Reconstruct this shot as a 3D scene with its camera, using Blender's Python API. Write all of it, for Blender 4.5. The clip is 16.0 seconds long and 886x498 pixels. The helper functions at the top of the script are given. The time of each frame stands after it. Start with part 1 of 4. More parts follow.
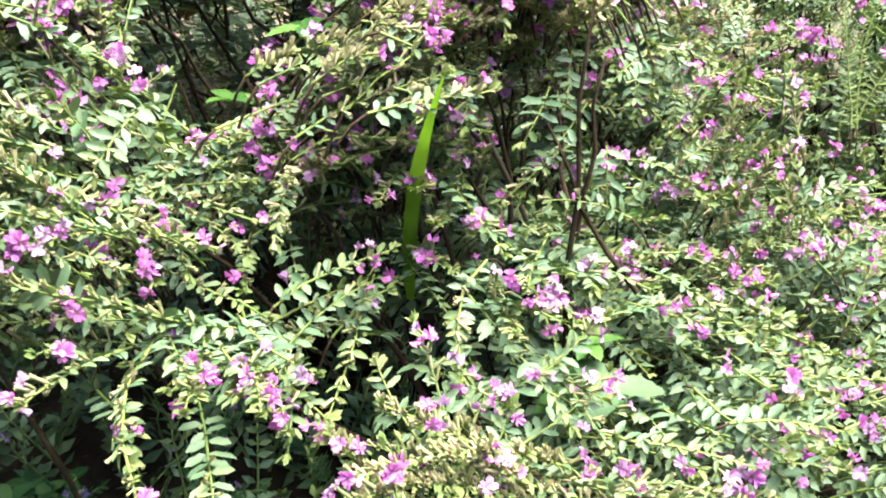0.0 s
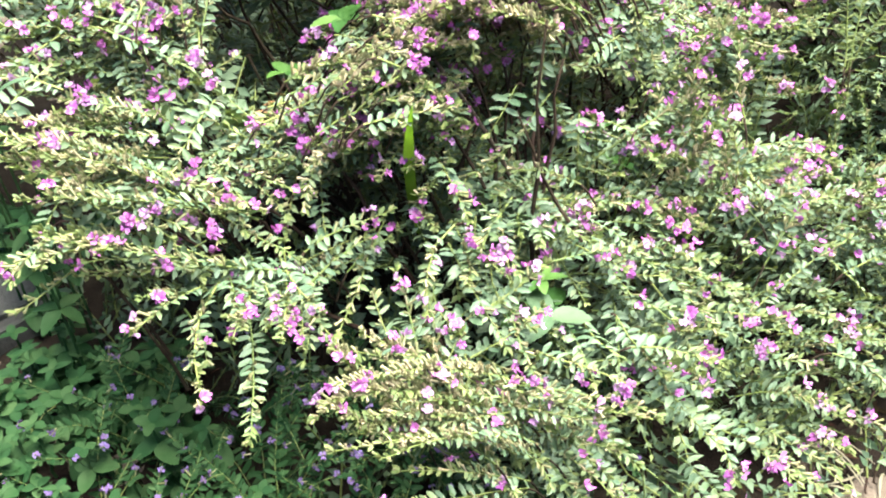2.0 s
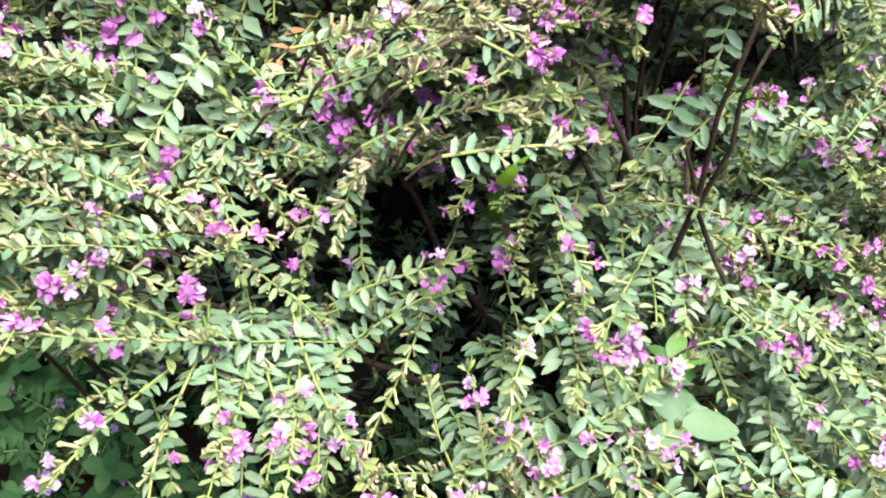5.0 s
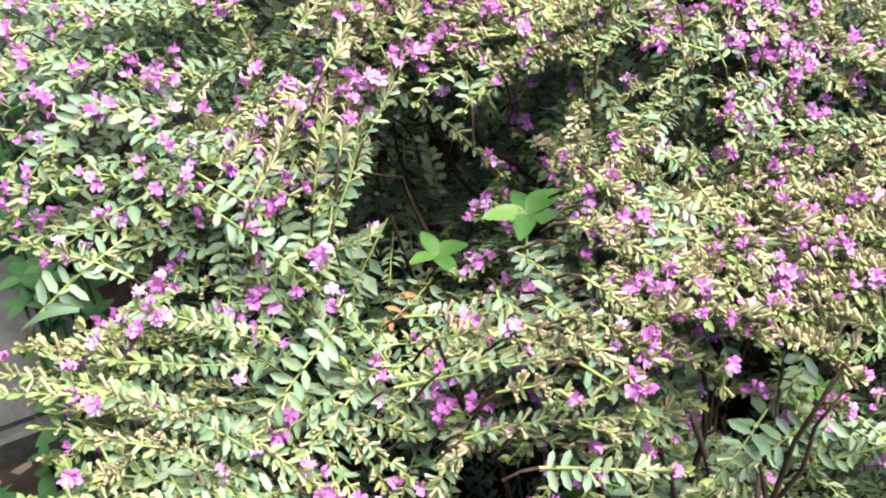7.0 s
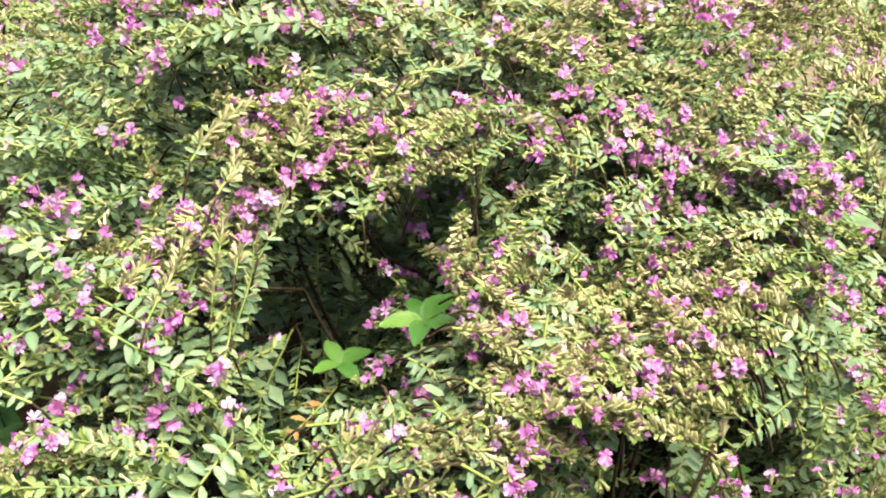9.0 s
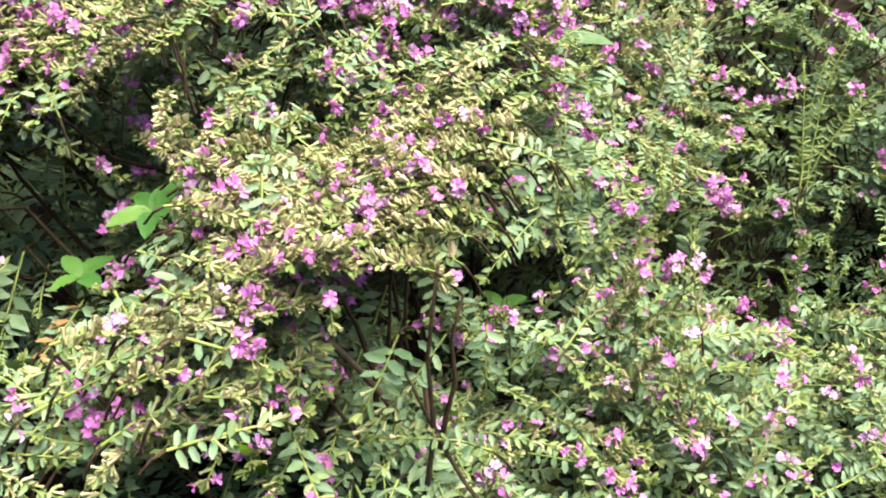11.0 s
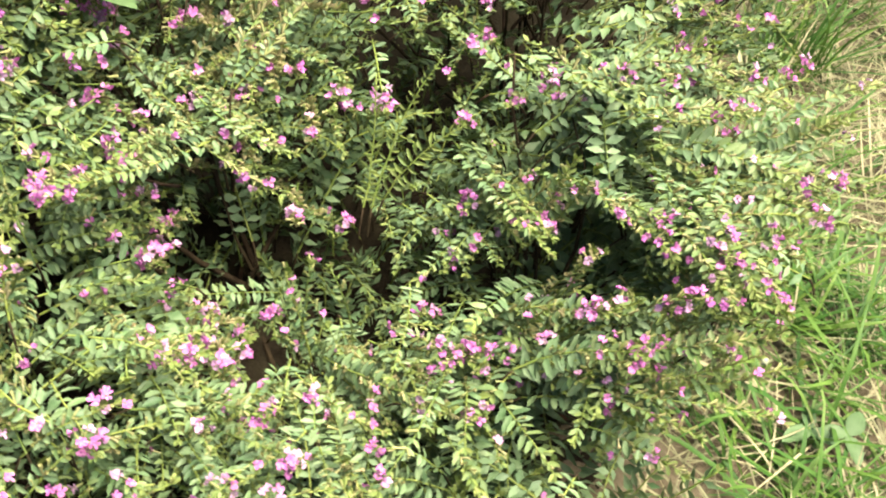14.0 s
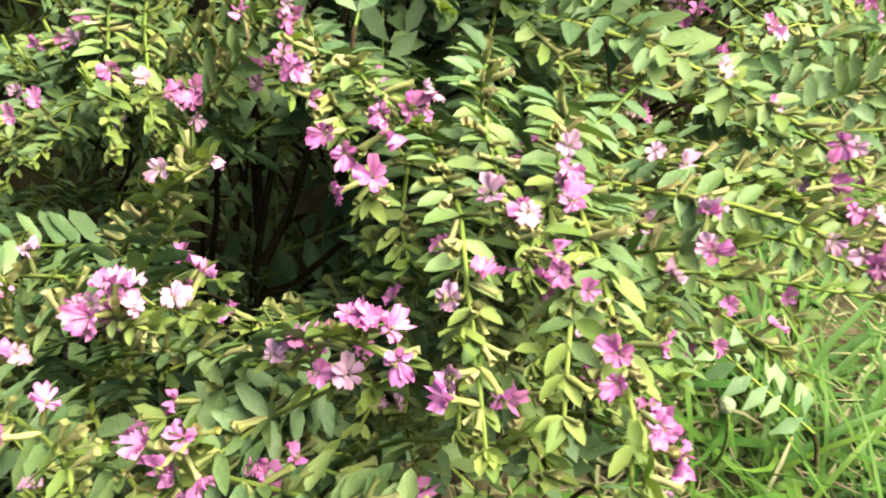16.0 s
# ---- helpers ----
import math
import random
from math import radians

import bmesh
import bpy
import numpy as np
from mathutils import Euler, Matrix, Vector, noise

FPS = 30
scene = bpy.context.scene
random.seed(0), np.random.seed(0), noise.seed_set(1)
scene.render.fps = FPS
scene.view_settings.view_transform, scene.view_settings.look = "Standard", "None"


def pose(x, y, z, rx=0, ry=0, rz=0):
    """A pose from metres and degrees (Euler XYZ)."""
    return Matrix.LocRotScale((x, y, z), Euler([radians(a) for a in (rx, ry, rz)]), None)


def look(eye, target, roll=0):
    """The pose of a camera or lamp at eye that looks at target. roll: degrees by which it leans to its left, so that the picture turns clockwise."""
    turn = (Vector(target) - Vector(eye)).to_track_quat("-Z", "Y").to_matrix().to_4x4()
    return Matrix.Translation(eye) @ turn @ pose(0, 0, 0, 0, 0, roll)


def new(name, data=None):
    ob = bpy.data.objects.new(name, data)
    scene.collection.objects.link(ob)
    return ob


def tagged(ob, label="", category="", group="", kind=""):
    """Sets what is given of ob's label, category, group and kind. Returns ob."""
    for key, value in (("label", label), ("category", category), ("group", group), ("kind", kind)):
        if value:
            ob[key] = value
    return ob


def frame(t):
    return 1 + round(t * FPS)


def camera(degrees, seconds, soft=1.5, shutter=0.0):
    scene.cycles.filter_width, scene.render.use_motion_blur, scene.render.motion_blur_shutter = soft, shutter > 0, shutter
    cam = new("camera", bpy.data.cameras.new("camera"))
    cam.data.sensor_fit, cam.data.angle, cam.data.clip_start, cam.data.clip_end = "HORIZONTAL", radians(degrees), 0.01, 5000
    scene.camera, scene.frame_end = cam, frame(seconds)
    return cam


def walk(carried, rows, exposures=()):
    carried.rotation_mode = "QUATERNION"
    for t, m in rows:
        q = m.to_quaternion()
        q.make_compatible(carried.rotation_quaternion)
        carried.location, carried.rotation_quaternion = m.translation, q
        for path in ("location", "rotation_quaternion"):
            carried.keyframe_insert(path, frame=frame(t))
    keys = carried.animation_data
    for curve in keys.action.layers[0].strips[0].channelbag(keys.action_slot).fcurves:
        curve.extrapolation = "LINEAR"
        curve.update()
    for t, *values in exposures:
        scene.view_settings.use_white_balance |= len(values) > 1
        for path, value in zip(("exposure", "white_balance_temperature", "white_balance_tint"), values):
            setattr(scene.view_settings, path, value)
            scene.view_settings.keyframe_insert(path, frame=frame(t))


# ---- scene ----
cam = camera(52.3, 16.0, 2.0, 0.12)
PATH = [
    (0, (-0.0100, 0.0200, 0.4473), (-0.0116, 0.9036, -0.0209), 0.09),
    (0.5, (-0.0005, -0.0158, 0.5107), (-0.0159, 0.8212, -0.0363), 0.42),
    (1, (0.0453, -0.0518, 0.5624), (-0.0032, 0.7537, -0.0282), -0.38),
    (1.5, (0.0817, -0.0729, 0.5992), (-0.0112, 0.7103, -0.0155), -2.14),
    (2, (0.0808, -0.0706, 0.5985), (-0.0495, 0.7010, -0.0241), -3.50),
    (2.5, (0.0260, 0.0051, 0.5922), (-0.0978, 0.7486, -0.0651), -3.27),
    (3, (-0.0009, 0.0732, 0.5715), (-0.0857, 0.7683, -0.1423), -2.62),
    (3.2, (-0.0033, 0.0891, 0.5648), (-0.0789, 0.7726, -0.1611), -2.25),
    (5.3, (0.0040, 0.1798, 0.5563), (-0.1301, 0.7774, -0.2342), 1.58),
    (5.5, (-0.0029, 0.1819, 0.5624), (-0.1455, 0.7870, -0.2209), 1.93),
    (6, (-0.0227, 0.1801, 0.5902), (-0.1940, 0.8286, -0.1514), 3.10),
    (6.5, (-0.0267, 0.1803, 0.6134), (-0.2245, 0.8557, -0.0970), 3.54),
    (7, (-0.0246, 0.1835, 0.6292), (-0.2409, 0.8874, -0.0473), 3.79),
    (7.5, (-0.0250, 0.1835, 0.6378), (-0.2507, 0.9135, -0.0073), 4.09),
    (8, (-0.0199, 0.1832, 0.6477), (-0.2466, 0.9338, 0.0269), 4.08),
    (8.5, (-0.0105, 0.1806, 0.6527), (-0.2237, 0.9519, 0.0529), 3.87),
    (9, (0.0102, 0.1816, 0.6509), (-0.1829, 0.9627, 0.0571), 3.15),
    (9.5, (0.0303, 0.1856, 0.6495), (-0.1284, 0.9741, 0.0552), 2.61),
    (10, (0.0473, 0.1816, 0.6314), (-0.0598, 0.9676, 0.0225), 1.36),
    (10.2, (0.0556, 0.1813, 0.6249), (-0.0360, 0.9589, 0.0029), 0.55),
    (12.3, (0.1194, 0.1957, 0.6180), (0.1799, 0.9192, -0.0696), -0.84),
    (12.5, (0.1315, 0.1993, 0.6183), (0.1952, 0.9227, -0.0692), -1.28),
    (13, (0.1710, 0.2389, 0.6216), (0.2349, 0.9374, -0.0911), -0.37),
    (13.5, (0.2855, 0.2965, 0.6452), (0.3162, 0.9781, -0.0859), 3.01),
    (14, (0.4836, 0.3048, 0.6514), (0.3787, 0.9803, -0.0785), 8.91),
    (14.5, (0.5363, 0.3578, 0.6253), (0.4653, 1.0154, -0.1247), 17.77),
    (15, (0.5578, 0.4256, 0.5703), (0.4818, 1.0795, -0.1825), 19.93),
    (15.5, (0.6169, 0.5263, 0.4741), (0.5084, 1.2076, -0.2498), 22.38),
    (16, (0.6128, 0.5982, 0.3709), (0.4302, 1.3034, -0.3142), 20.40),
]
# exposure in stops, white balance in kelvin and tint
WHITE = ((0, 3.41, 6200, -5), (0.5, 3.38, 6700, -9), (1, 3.39, 5980, 3), (1.5, 3.46, 5650, 6), (2, 3.36, 6030, 3), (2.5, 3.33, 6390, 1), (3, 3.18, 6370, 5), (5.5, 2.97, 5850, 3), (6, 2.95, 7150, -3), (6.5, 2.89, 6650, 1), (7, 2.93, 6000, 9), (7.5, 2.98, 5850, 11), (8, 2.98, 7000, -3), (8.5, 2.95, 7000, -5), (9, 2.93, 7200, -7), (9.5, 2.88, 6900, -6), (10, 2.92, 6300, 0), (12.5, 2.99, 7300, -13), (13, 2.97, 7300, -11), (13.5, 2.98, 7650, -10), (14, 2.93, 7700, -10), (14.5, 2.7, 7900, -10), (15, 2.64, 7850, -10), (15.5, 2.72, 7700, -10), (16, 2.76, 8350, -24))
walk(cam, [(t, look(eye, target, roll)) for t, eye, target, roll in PATH], WHITE)

# world, sun and exposure
SUN_ELEVATION, SUN_AZIMUTH = 74.0, 70.0
world = bpy.data.worlds.new("sky")
scene.world = world
world.use_nodes = True
wn = world.node_tree.nodes
sky = wn.new("ShaderNodeTexSky")
sky.sky_type, sky.sun_disc = "NISHITA", False
sky.sun_elevation, sky.sun_rotation = radians(SUN_ELEVATION), radians(SUN_AZIMUTH)
sky.dust_density, sky.air_density = 3.0, 1.0
world.node_tree.links.new(sky.outputs[0], wn["Background"].inputs[0])
wn["Background"].inputs[1].default_value = 0.05
sun_data = bpy.data.lights.new("sun", "SUN")
sun_data.energy, sun_data.angle, sun_data.color = 5.0, radians(54.0), (1.0, .94, .84)
sun = new("sun", sun_data)
_a, _e = radians(SUN_AZIMUTH), radians(SUN_ELEVATION)
sun.matrix_world = look((3 * math.sin(_a) * math.cos(_e), 3 * math.cos(_a) * math.cos(_e), 3 * math.sin(_e)), (0, 0, 0))


# ---- materials ----
def rgb(c):
    return (*c, 1.0)


def material(name, base, second, rough=.55, scale=90.0, spread=.25, bump=.0, bump_scale=400.0, translucent=.0, glow_tint=None, spec=.12):
    """A surface of two mottled colours, varied from piece to piece, with fine relief and, for leaves, light through it."""
    m = bpy.data.materials.new(name)
    m.use_nodes = True
    n, l = m.node_tree.nodes, m.node_tree.links
    p = n["Principled BSDF"]
    coord = n.new("ShaderNodeNewGeometry")
    info = n.new("ShaderNodeObjectInfo")
    tex = n.new("ShaderNodeTexNoise")
    tex.inputs["Scale"].default_value, tex.inputs["Detail"].default_value = scale, 4.0
    l.new(coord.outputs["Position"], tex.inputs["Vector"])
    ramp = n.new("ShaderNodeMapRange")
    ramp.inputs["From Min"].default_value, ramp.inputs["From Max"].default_value = .3, .7
    l.new(tex.outputs["Fac"], ramp.inputs["Value"])
    mix = n.new("ShaderNodeMix")
    mix.data_type = "RGBA"
    mix.inputs["A"].default_value, mix.inputs["B"].default_value = rgb(base), rgb(second)
    l.new(ramp.outputs["Result"], mix.inputs["Factor"])
    both = n.new("ShaderNodeMath")
    both.operation = "ADD"
    l.new(coord.outputs["Random Per Island"], both.inputs[0])
    l.new(info.outputs["Random"], both.inputs[1])
    part_of = n.new("ShaderNodeMath")
    part_of.operation = "FRACT"
    l.new(both.outputs[0], part_of.inputs[0])
    value = n.new("ShaderNodeMapRange")
    value.inputs["To Min"].default_value, value.inputs["To Max"].default_value = 1 - spread, 1 + spread
    l.new(part_of.outputs[0], value.inputs["Value"])
    hue = n.new("ShaderNodeMapRange")
    hue.inputs["To Min"].default_value, hue.inputs["To Max"].default_value = .5 + spread * .08, .5 - spread * .08
    l.new(part_of.outputs[0], hue.inputs["Value"])
    hsv = n.new("ShaderNodeHueSaturation")
    l.new(value.outputs["Result"], hsv.inputs["Value"])
    l.new(hue.outputs["Result"], hsv.inputs["Hue"])
    l.new(mix.outputs["Result"], hsv.inputs["Color"])
    l.new(hsv.outputs["Color"], p.inputs["Base Color"])
    p.inputs["Roughness"].default_value = rough
    p.inputs["Specular IOR Level"].default_value = spec
    if bump:
        grain = n.new("ShaderNodeTexNoise")
        grain.inputs["Scale"].default_value, grain.inputs["Detail"].default_value = bump_scale, 5.0
        l.new(coord.outputs["Position"], grain.inputs["Vector"])
        b = n.new("ShaderNodeBump")
        b.inputs["Strength"].default_value, b.inputs["Distance"].default_value = bump, .002
        l.new(grain.outputs["Fac"], b.inputs["Height"])
        l.new(b.outputs["Normal"], p.inputs["Normal"])
    if translucent:
        t = n.new("ShaderNodeBsdfTranslucent")
        if glow_tint:
            tint = n.new("ShaderNodeMix")
            tint.data_type, tint.blend_type = "RGBA", "MULTIPLY"
            tint.inputs["Factor"].default_value = 1.0
            tint.inputs["B"].default_value = rgb(glow_tint)
            l.new(hsv.outputs["Color"], tint.inputs["A"])
            l.new(tint.outputs["Result"], t.inputs["Color"])
        else:
            l.new(hsv.outputs["Color"], t.inputs["Color"])
        s = n.new("ShaderNodeMixShader")
        s.inputs[0].default_value = translucent
        l.new(p.outputs[0], s.inputs[1])
        l.new(t.outputs[0], s.inputs[2])
        l.new(s.outputs[0], n["Material Output"].inputs["Surface"])
    return m


LEAF = material("mature leaf", (.047, .078, .036), (.080, .104, .066), .50, 130, .30, .25, 900, .09, (1.3, 1.5, .6), .2)
YOUNG = material("young leaf", (.080, .104, .030), (.106, .122, .050), .5, 110, .25, .1, 700, .25, (1.2, 1.3, .6))
MID_LEAF = material("half-grown leaf", (.060, .086, .033), (.085, .105, .056), .5, 110, .28, .2, 800, .14, (1.25, 1.4, .6), .15)
CALYX = material("calyx", (.155, .155, .060), (.198, .184, .105), .55, 160, .25, .1, 800, .25)
SPENT = material("spent calyx", (.235, .203, .100), (.285, .243, .165), .6, 160, .25, .1, 800, .25)
PETAL = material("petal", (.310, .066, .268), (.355, .145, .335), .6, 420, .25, .2, 900, .3, (1.15, .85, 1.1))
PALE_PETAL = material("pale petal", (.310, .140, .300), (.345, .205, .350), .55, 300, .2, .2, 900, .3)
GREEN_STEM = material("green stem", (.075, .099, .024), (.102, .114, .036), .55, 120, .25)
# inner wood, its brown pulled down to imitate the shade in the cavities
SHADED_WOOD = material("woody stem darkened for shade", (.012, .008, .006), (.028, .019, .013), .85, 90, .3, .5, 500, spec=.02)
BARK = material("light bark", (.031, .022, .015), (.050, .038, .028), .85, 120, .2, .5, 500, spec=.05)
DRY_LEAF = material("withered leaf", (.092, .046, .017), (.125, .079, .033), .7, 120, .4, .3, 500, .2)
WEED_LEAF = material("weed leaf", (.034, .078, .016), (.052, .100, .026), .4, 60, .25, .2, 500, .25, (1.2, 1.4, .5))
# weed green with the shade under the shrubs put into its colour
SHADE_TONED_LEAF = material("weed leaf darkened for shade", (.015, .037, .012), (.027, .051, .020), .5, 60, .25, .2, 500, .15, spec=.02)
PALE_LEAF = material("pale leaf", (.034, .058, .026), (.052, .078, .042), .5, 60, .2, .2, 500, .2)
BLADE = material("grass blade", (.072, .130, .011), (.101, .158, .018), .4, 60, .15, .1, 500, .35, (1.1, 1.2, .5))
GRASS = material("green grass", (.022, .050, .009), (.046, .080, .020), .5, 40, .35, .1, 500, .25)
STRAW = material("dry straw", (.112, .098, .062), (.155, .138, .096), .6, 40, .3, .2, 500, .2)
SOIL = material("soil", (.046, .034, .025), (.080, .062, .048), .95, 28, .0, .9, 260, spec=.02)
# bed soil taken to near black so that foliage gaps read as shade
SHADED_HUMUS = material("humus", (.007, .005, .004), (.013, .010, .007), .95, 40, .0, .9, 260, spec=.02)
# litter brown with the shrubs' deep shade worked into the colour
SHADED_LITTER = material("leaf litter", (.011, .007, .004), (.024, .015, .008), .85, 50, .5, .3, 300, spec=.02)
# concrete grey lowered to include the shade that the shrubs cast on it
SHADED_CONCRETE = material("concrete", (.026, .025, .023), (.046, .044, .040), .9, 45, .0, .8, 220, spec=.02)
SEED = material("seed head", (.140, .145, .105), (.170, .172, .135), .7, 200, .1, .3, 900)
MAUVE = material("mauve petal", (.119, .066, .185), (.158, .106, .218), .55, 300, .25, .2, 900, .3)


# ---- mesh building ----
class Build:
    """Gathers many small shapes into one mesh with several materials."""

    def __init__(self):
        self.v, self.loop, self.size, self.mat, self.count = [], [], [], [], 0

    def add(self, verts, faces, mat):
        """verts: (k, 3), or (n, k, 3) for n alike shapes; faces: tuples of indices."""
        verts = np.asarray(verts, float)
        if verts.ndim == 2:
            verts = verts[None]
        n, k, _ = verts.shape
        flat = np.concatenate([np.array(f) for f in faces])
        sizes = np.array([len(f) for f in faces])
        self.loop.append((flat[None] + (self.count + k * np.arange(n))[:, None]).ravel())
        self.size.append(np.tile(sizes, n))
        self.mat.append(np.full(n * len(faces), mat))
        self.v.append(verts.reshape(-1, 3))
        self.count += n * k

    def mesh(self, name, materials):
        me = bpy.data.meshes.new(name)
        v, loop, size = np.concatenate(self.v), np.concatenate(self.loop), np.concatenate(self.size)
        me.vertices.add(len(v))
        me.loops.add(len(loop))
        me.polygons.add(len(size))
        me.vertices.foreach_set("co", v.astype(np.float32).ravel())
        me.loops.foreach_set("vertex_index", loop.astype(np.int32))
        me.polygons.foreach_set("loop_start", np.concatenate([[0], np.cumsum(size)[:-1]]).astype(np.int32))
        me.polygons.foreach_set("material_index", np.concatenate(self.mat).astype(np.int32))
        me.polygons.foreach_set("use_smooth", np.ones(len(size), bool))
        for m in materials:
            me.materials.append(m)
        me.update(calc_edges=True)
        return me


def part(name, mesh, parent, label="", kind=""):
    ob = new(name, mesh)
    ob.parent = parent
    return tagged(ob, label, kind=kind)


def unit(v):
    v = np.asarray(v, float)
    return v / np.maximum(np.linalg.norm(v, axis=-1, keepdims=True), 1e-9)


def frames(x, up):
    """Turns (n, 3, 3) whose first column is x and whose third lies near up."""
    x = unit(x)
    z = unit(up - (up * x).sum(-1, keepdims=True) * x)
    return np.stack([x, np.cross(z, x), z], -1)


def placed(shape, turns, at, scale):
    """n copies of a shape (k, 3)."""
    return at[:, None] + np.einsum("nij,nkj->nki", turns, shape[None] * np.asarray(scale)[:, None, None])


def leaf_shape(width, fold, curl, belly=.45, rows=(.14, .4, .68, .88), vein=0.0):
    """A leaf 1 long: a keel and two halves that rise from it; its tip bends down; side veins ripple it."""
    v = [(0, 0, 0)]
    for k, s in enumerate(rows):
        w = width * .5 * (math.sin(math.pi * s ** (math.log(.5) / math.log(belly)))) ** .72
        drop = -curl * s * s
        lift = fold * w * 2 + (vein if k % 2 else -vein) + drop
        v += [(s + vein, w, lift), (s, 0, drop), (s + vein, -w, lift)]
    v.append((1, 0, -curl))
    e = len(v) - 1
    f = [(0, 2, 1), (0, 3, 2)]
    for r in range(len(rows) - 1):
        a, b = 1 + 3 * r, 4 + 3 * r
        f += [(a, a + 1, b + 1, b), (a + 1, a + 2, b + 2, b + 1)]
    a = e - 3
    f += [(a, a + 1, e), (a + 1, a + 2, e)]
    return np.array(v), f


LEAVES = [leaf_shape(.44, .24, .12, .48, (.14, .48, .84)), leaf_shape(.40, .17, .24, .46, (.14, .48, .84)), leaf_shape(.47, .30, .05, .50, (.14, .48, .84))]
PLAIN_LEAVES = [leaf_shape(.46, .14, .12, rows=(.46,)), leaf_shape(.42, .10, .22, rows=(.46,)), leaf_shape(.50, .16, .05, rows=(.46,))]
SHORT_LEAVES = [leaf_shape(.44, .16, .10, .48, (.22, .74)), leaf_shape(.40, .12, .20, .46, (.22, .74)), leaf_shape(.47, .20, .04, .50, (.22, .74))]


def tube(b, points, radii, mat, sides=5):
    """A tapering tube along points."""
    p = np.asarray(points, float)
    t = unit(np.gradient(p, axis=0))
    ref = np.array((.31, .17, .93)) if abs(t[0, 2]) < .9 else np.array((1., .1, 0))
    a = unit(np.cross(t, ref))
    c = np.cross(t, a)
    ang = np.arange(sides) * 2 * math.pi / sides
    r = np.asarray(radii, float).reshape(-1, 1, 1)
    ring = p[:, None] + r * (np.cos(ang)[None, :, None] * a[:, None] + np.sin(ang)[None, :, None] * c[:, None])
    faces = []
    for i in range(len(p) - 1):
        for k in range(sides):
            q = (k + 1) % sides
            faces.append((i * sides + k, i * sides + q, (i + 1) * sides + q, (i + 1) * sides + k))
    faces.append(tuple((len(p) - 1) * sides + k for k in range(sides)))
    b.add(ring.reshape(-1, 3), faces, mat)


def trumpet(length, r0, r1, sides=6):
    """A calyx along x: narrow at its foot, swollen on one side, open at its mouth with small teeth."""
    v, f = [], []
    for s, r in ((0, r0 * .45), (.25, r0 * 1.15), (.7, r0 * .85), (1.0, r1)):
        for k in range(sides):
            a = 2 * math.pi * k / sides
            tooth = .08 * length if s == 1.0 and k % 2 else 0
            v.append((s * length + tooth, r * math.cos(a), r * math.sin(a) + .04 * length * math.sin(math.pi * s)))
    for i in range(3):
        for k in range(sides):
            q = (k + 1) % sides
            f.append((i * sides + k, i * sides + q, (i + 1) * sides + q, (i + 1) * sides + k))
    return np.array(v), f


def cone_rings(rings, sides):
    """A plain tube along x from rings of (place, radius)."""
    v = [(at, r * math.cos(2 * math.pi * k / sides), r * math.sin(2 * math.pi * k / sides)) for at, r in rings for k in range(sides)]
    f = [(i * sides + k, i * sides + (k + 1) % sides, (i + 1) * sides + (k + 1) % sides, (i + 1) * sides + k) for i in range(len(rings) - 1) for k in range(sides)]
    return np.array(v), f


CALYX_SHAPE = trumpet(1.0, .105, .155, 5)
SMALL_CALYX = cone_rings(((0, .06), (.62, .09), (1.0, .19)), 4)
TINY_CALYX = cone_rings(((0, .07), (1.0, .18)), 3)


def flower_shape(seed, size=.0094, cup=.6, low=False):
    """Six ruffled, clawed petals round the mouth of a slender calyx; its foot is at the origin, its axis x. Two builds: calyx and petals."""
    rng = random.Random(seed)
    cup_b, petal_b = Build(), Build()
    v, f = (SMALL_CALYX[0] * size * .85, SMALL_CALYX[1]) if low else trumpet(size * .85, size * .085, size * .13, 5)
    cup_b.add(v, f, 0)
    mouth = size * .80
    for k in range(6):
        a = 2 * math.pi * k / 6 + rng.uniform(-.2, .2)
        length = size * (.35 + (.13 if k in (1, 2) else 0) + rng.uniform(-.09, .05))
        wide = length * rng.uniform(.60, .85)
        twist, back, wave = rng.uniform(-.7, .7), rng.uniform(-.45, .45), rng.uniform(0, 6.28)
        rows = []
        steps = ((.1, .25), (1.0, 1.0)) if low else ((0.10, .18), (.62, .9), (1.0, .8))
        for s, w in steps:
            for side in ((-1, 0, 1) if low else (-1, -.5, 0, .5, 1)):
                r = s * length * (1 - .10 * abs(side)) + rng.uniform(-.05, .05) * length * s
                y = side * .5 * w * wide
                ruffle = .36 * length * s * math.sin(5 * side + wave + 2 * s) * (abs(side) + .2)
                lift = (cup + back) * length * s * (1.1 - .55 * s) + ruffle + rng.uniform(-.04, .04) * length * s + twist * y * s
                rows.append((mouth + lift, r * math.cos(a) - y * math.sin(a), r * math.sin(a) + y * math.cos(a)))
        c = 3 if low else 5
        petal_b.add(rows, [(i * c + j, i * c + j + 1, i * c + j + c + 1, i * c + j + c) for i in range(len(steps) - 1) for j in range(c - 1)], 0)
    for k in range(0 if low else 2):
        a = rng.uniform(0, 6.28)
        tube(cup_b, [(mouth * .8, 0, 0), (mouth + size * .16, size * .06 * math.cos(a), size * .06 * math.sin(a))], [size * .014] * 2, 0, 3)
    shapes = []
    for k, b in enumerate((cup_b, petal_b)):
        v, flat, cuts = np.concatenate(b.v), np.concatenate(b.loop), np.cumsum(np.concatenate(b.size))[:-1]
        shapes.append((v, [tuple(int(i) for i in f) for f in np.split(flat, cuts)], k))
    return shapes


def flower_mesh(name, shapes, petal_mat):
    b = Build()
    for v, f, k in shapes:
        b.add(v, f, k)
    return b.mesh(name, [CALYX, petal_mat])


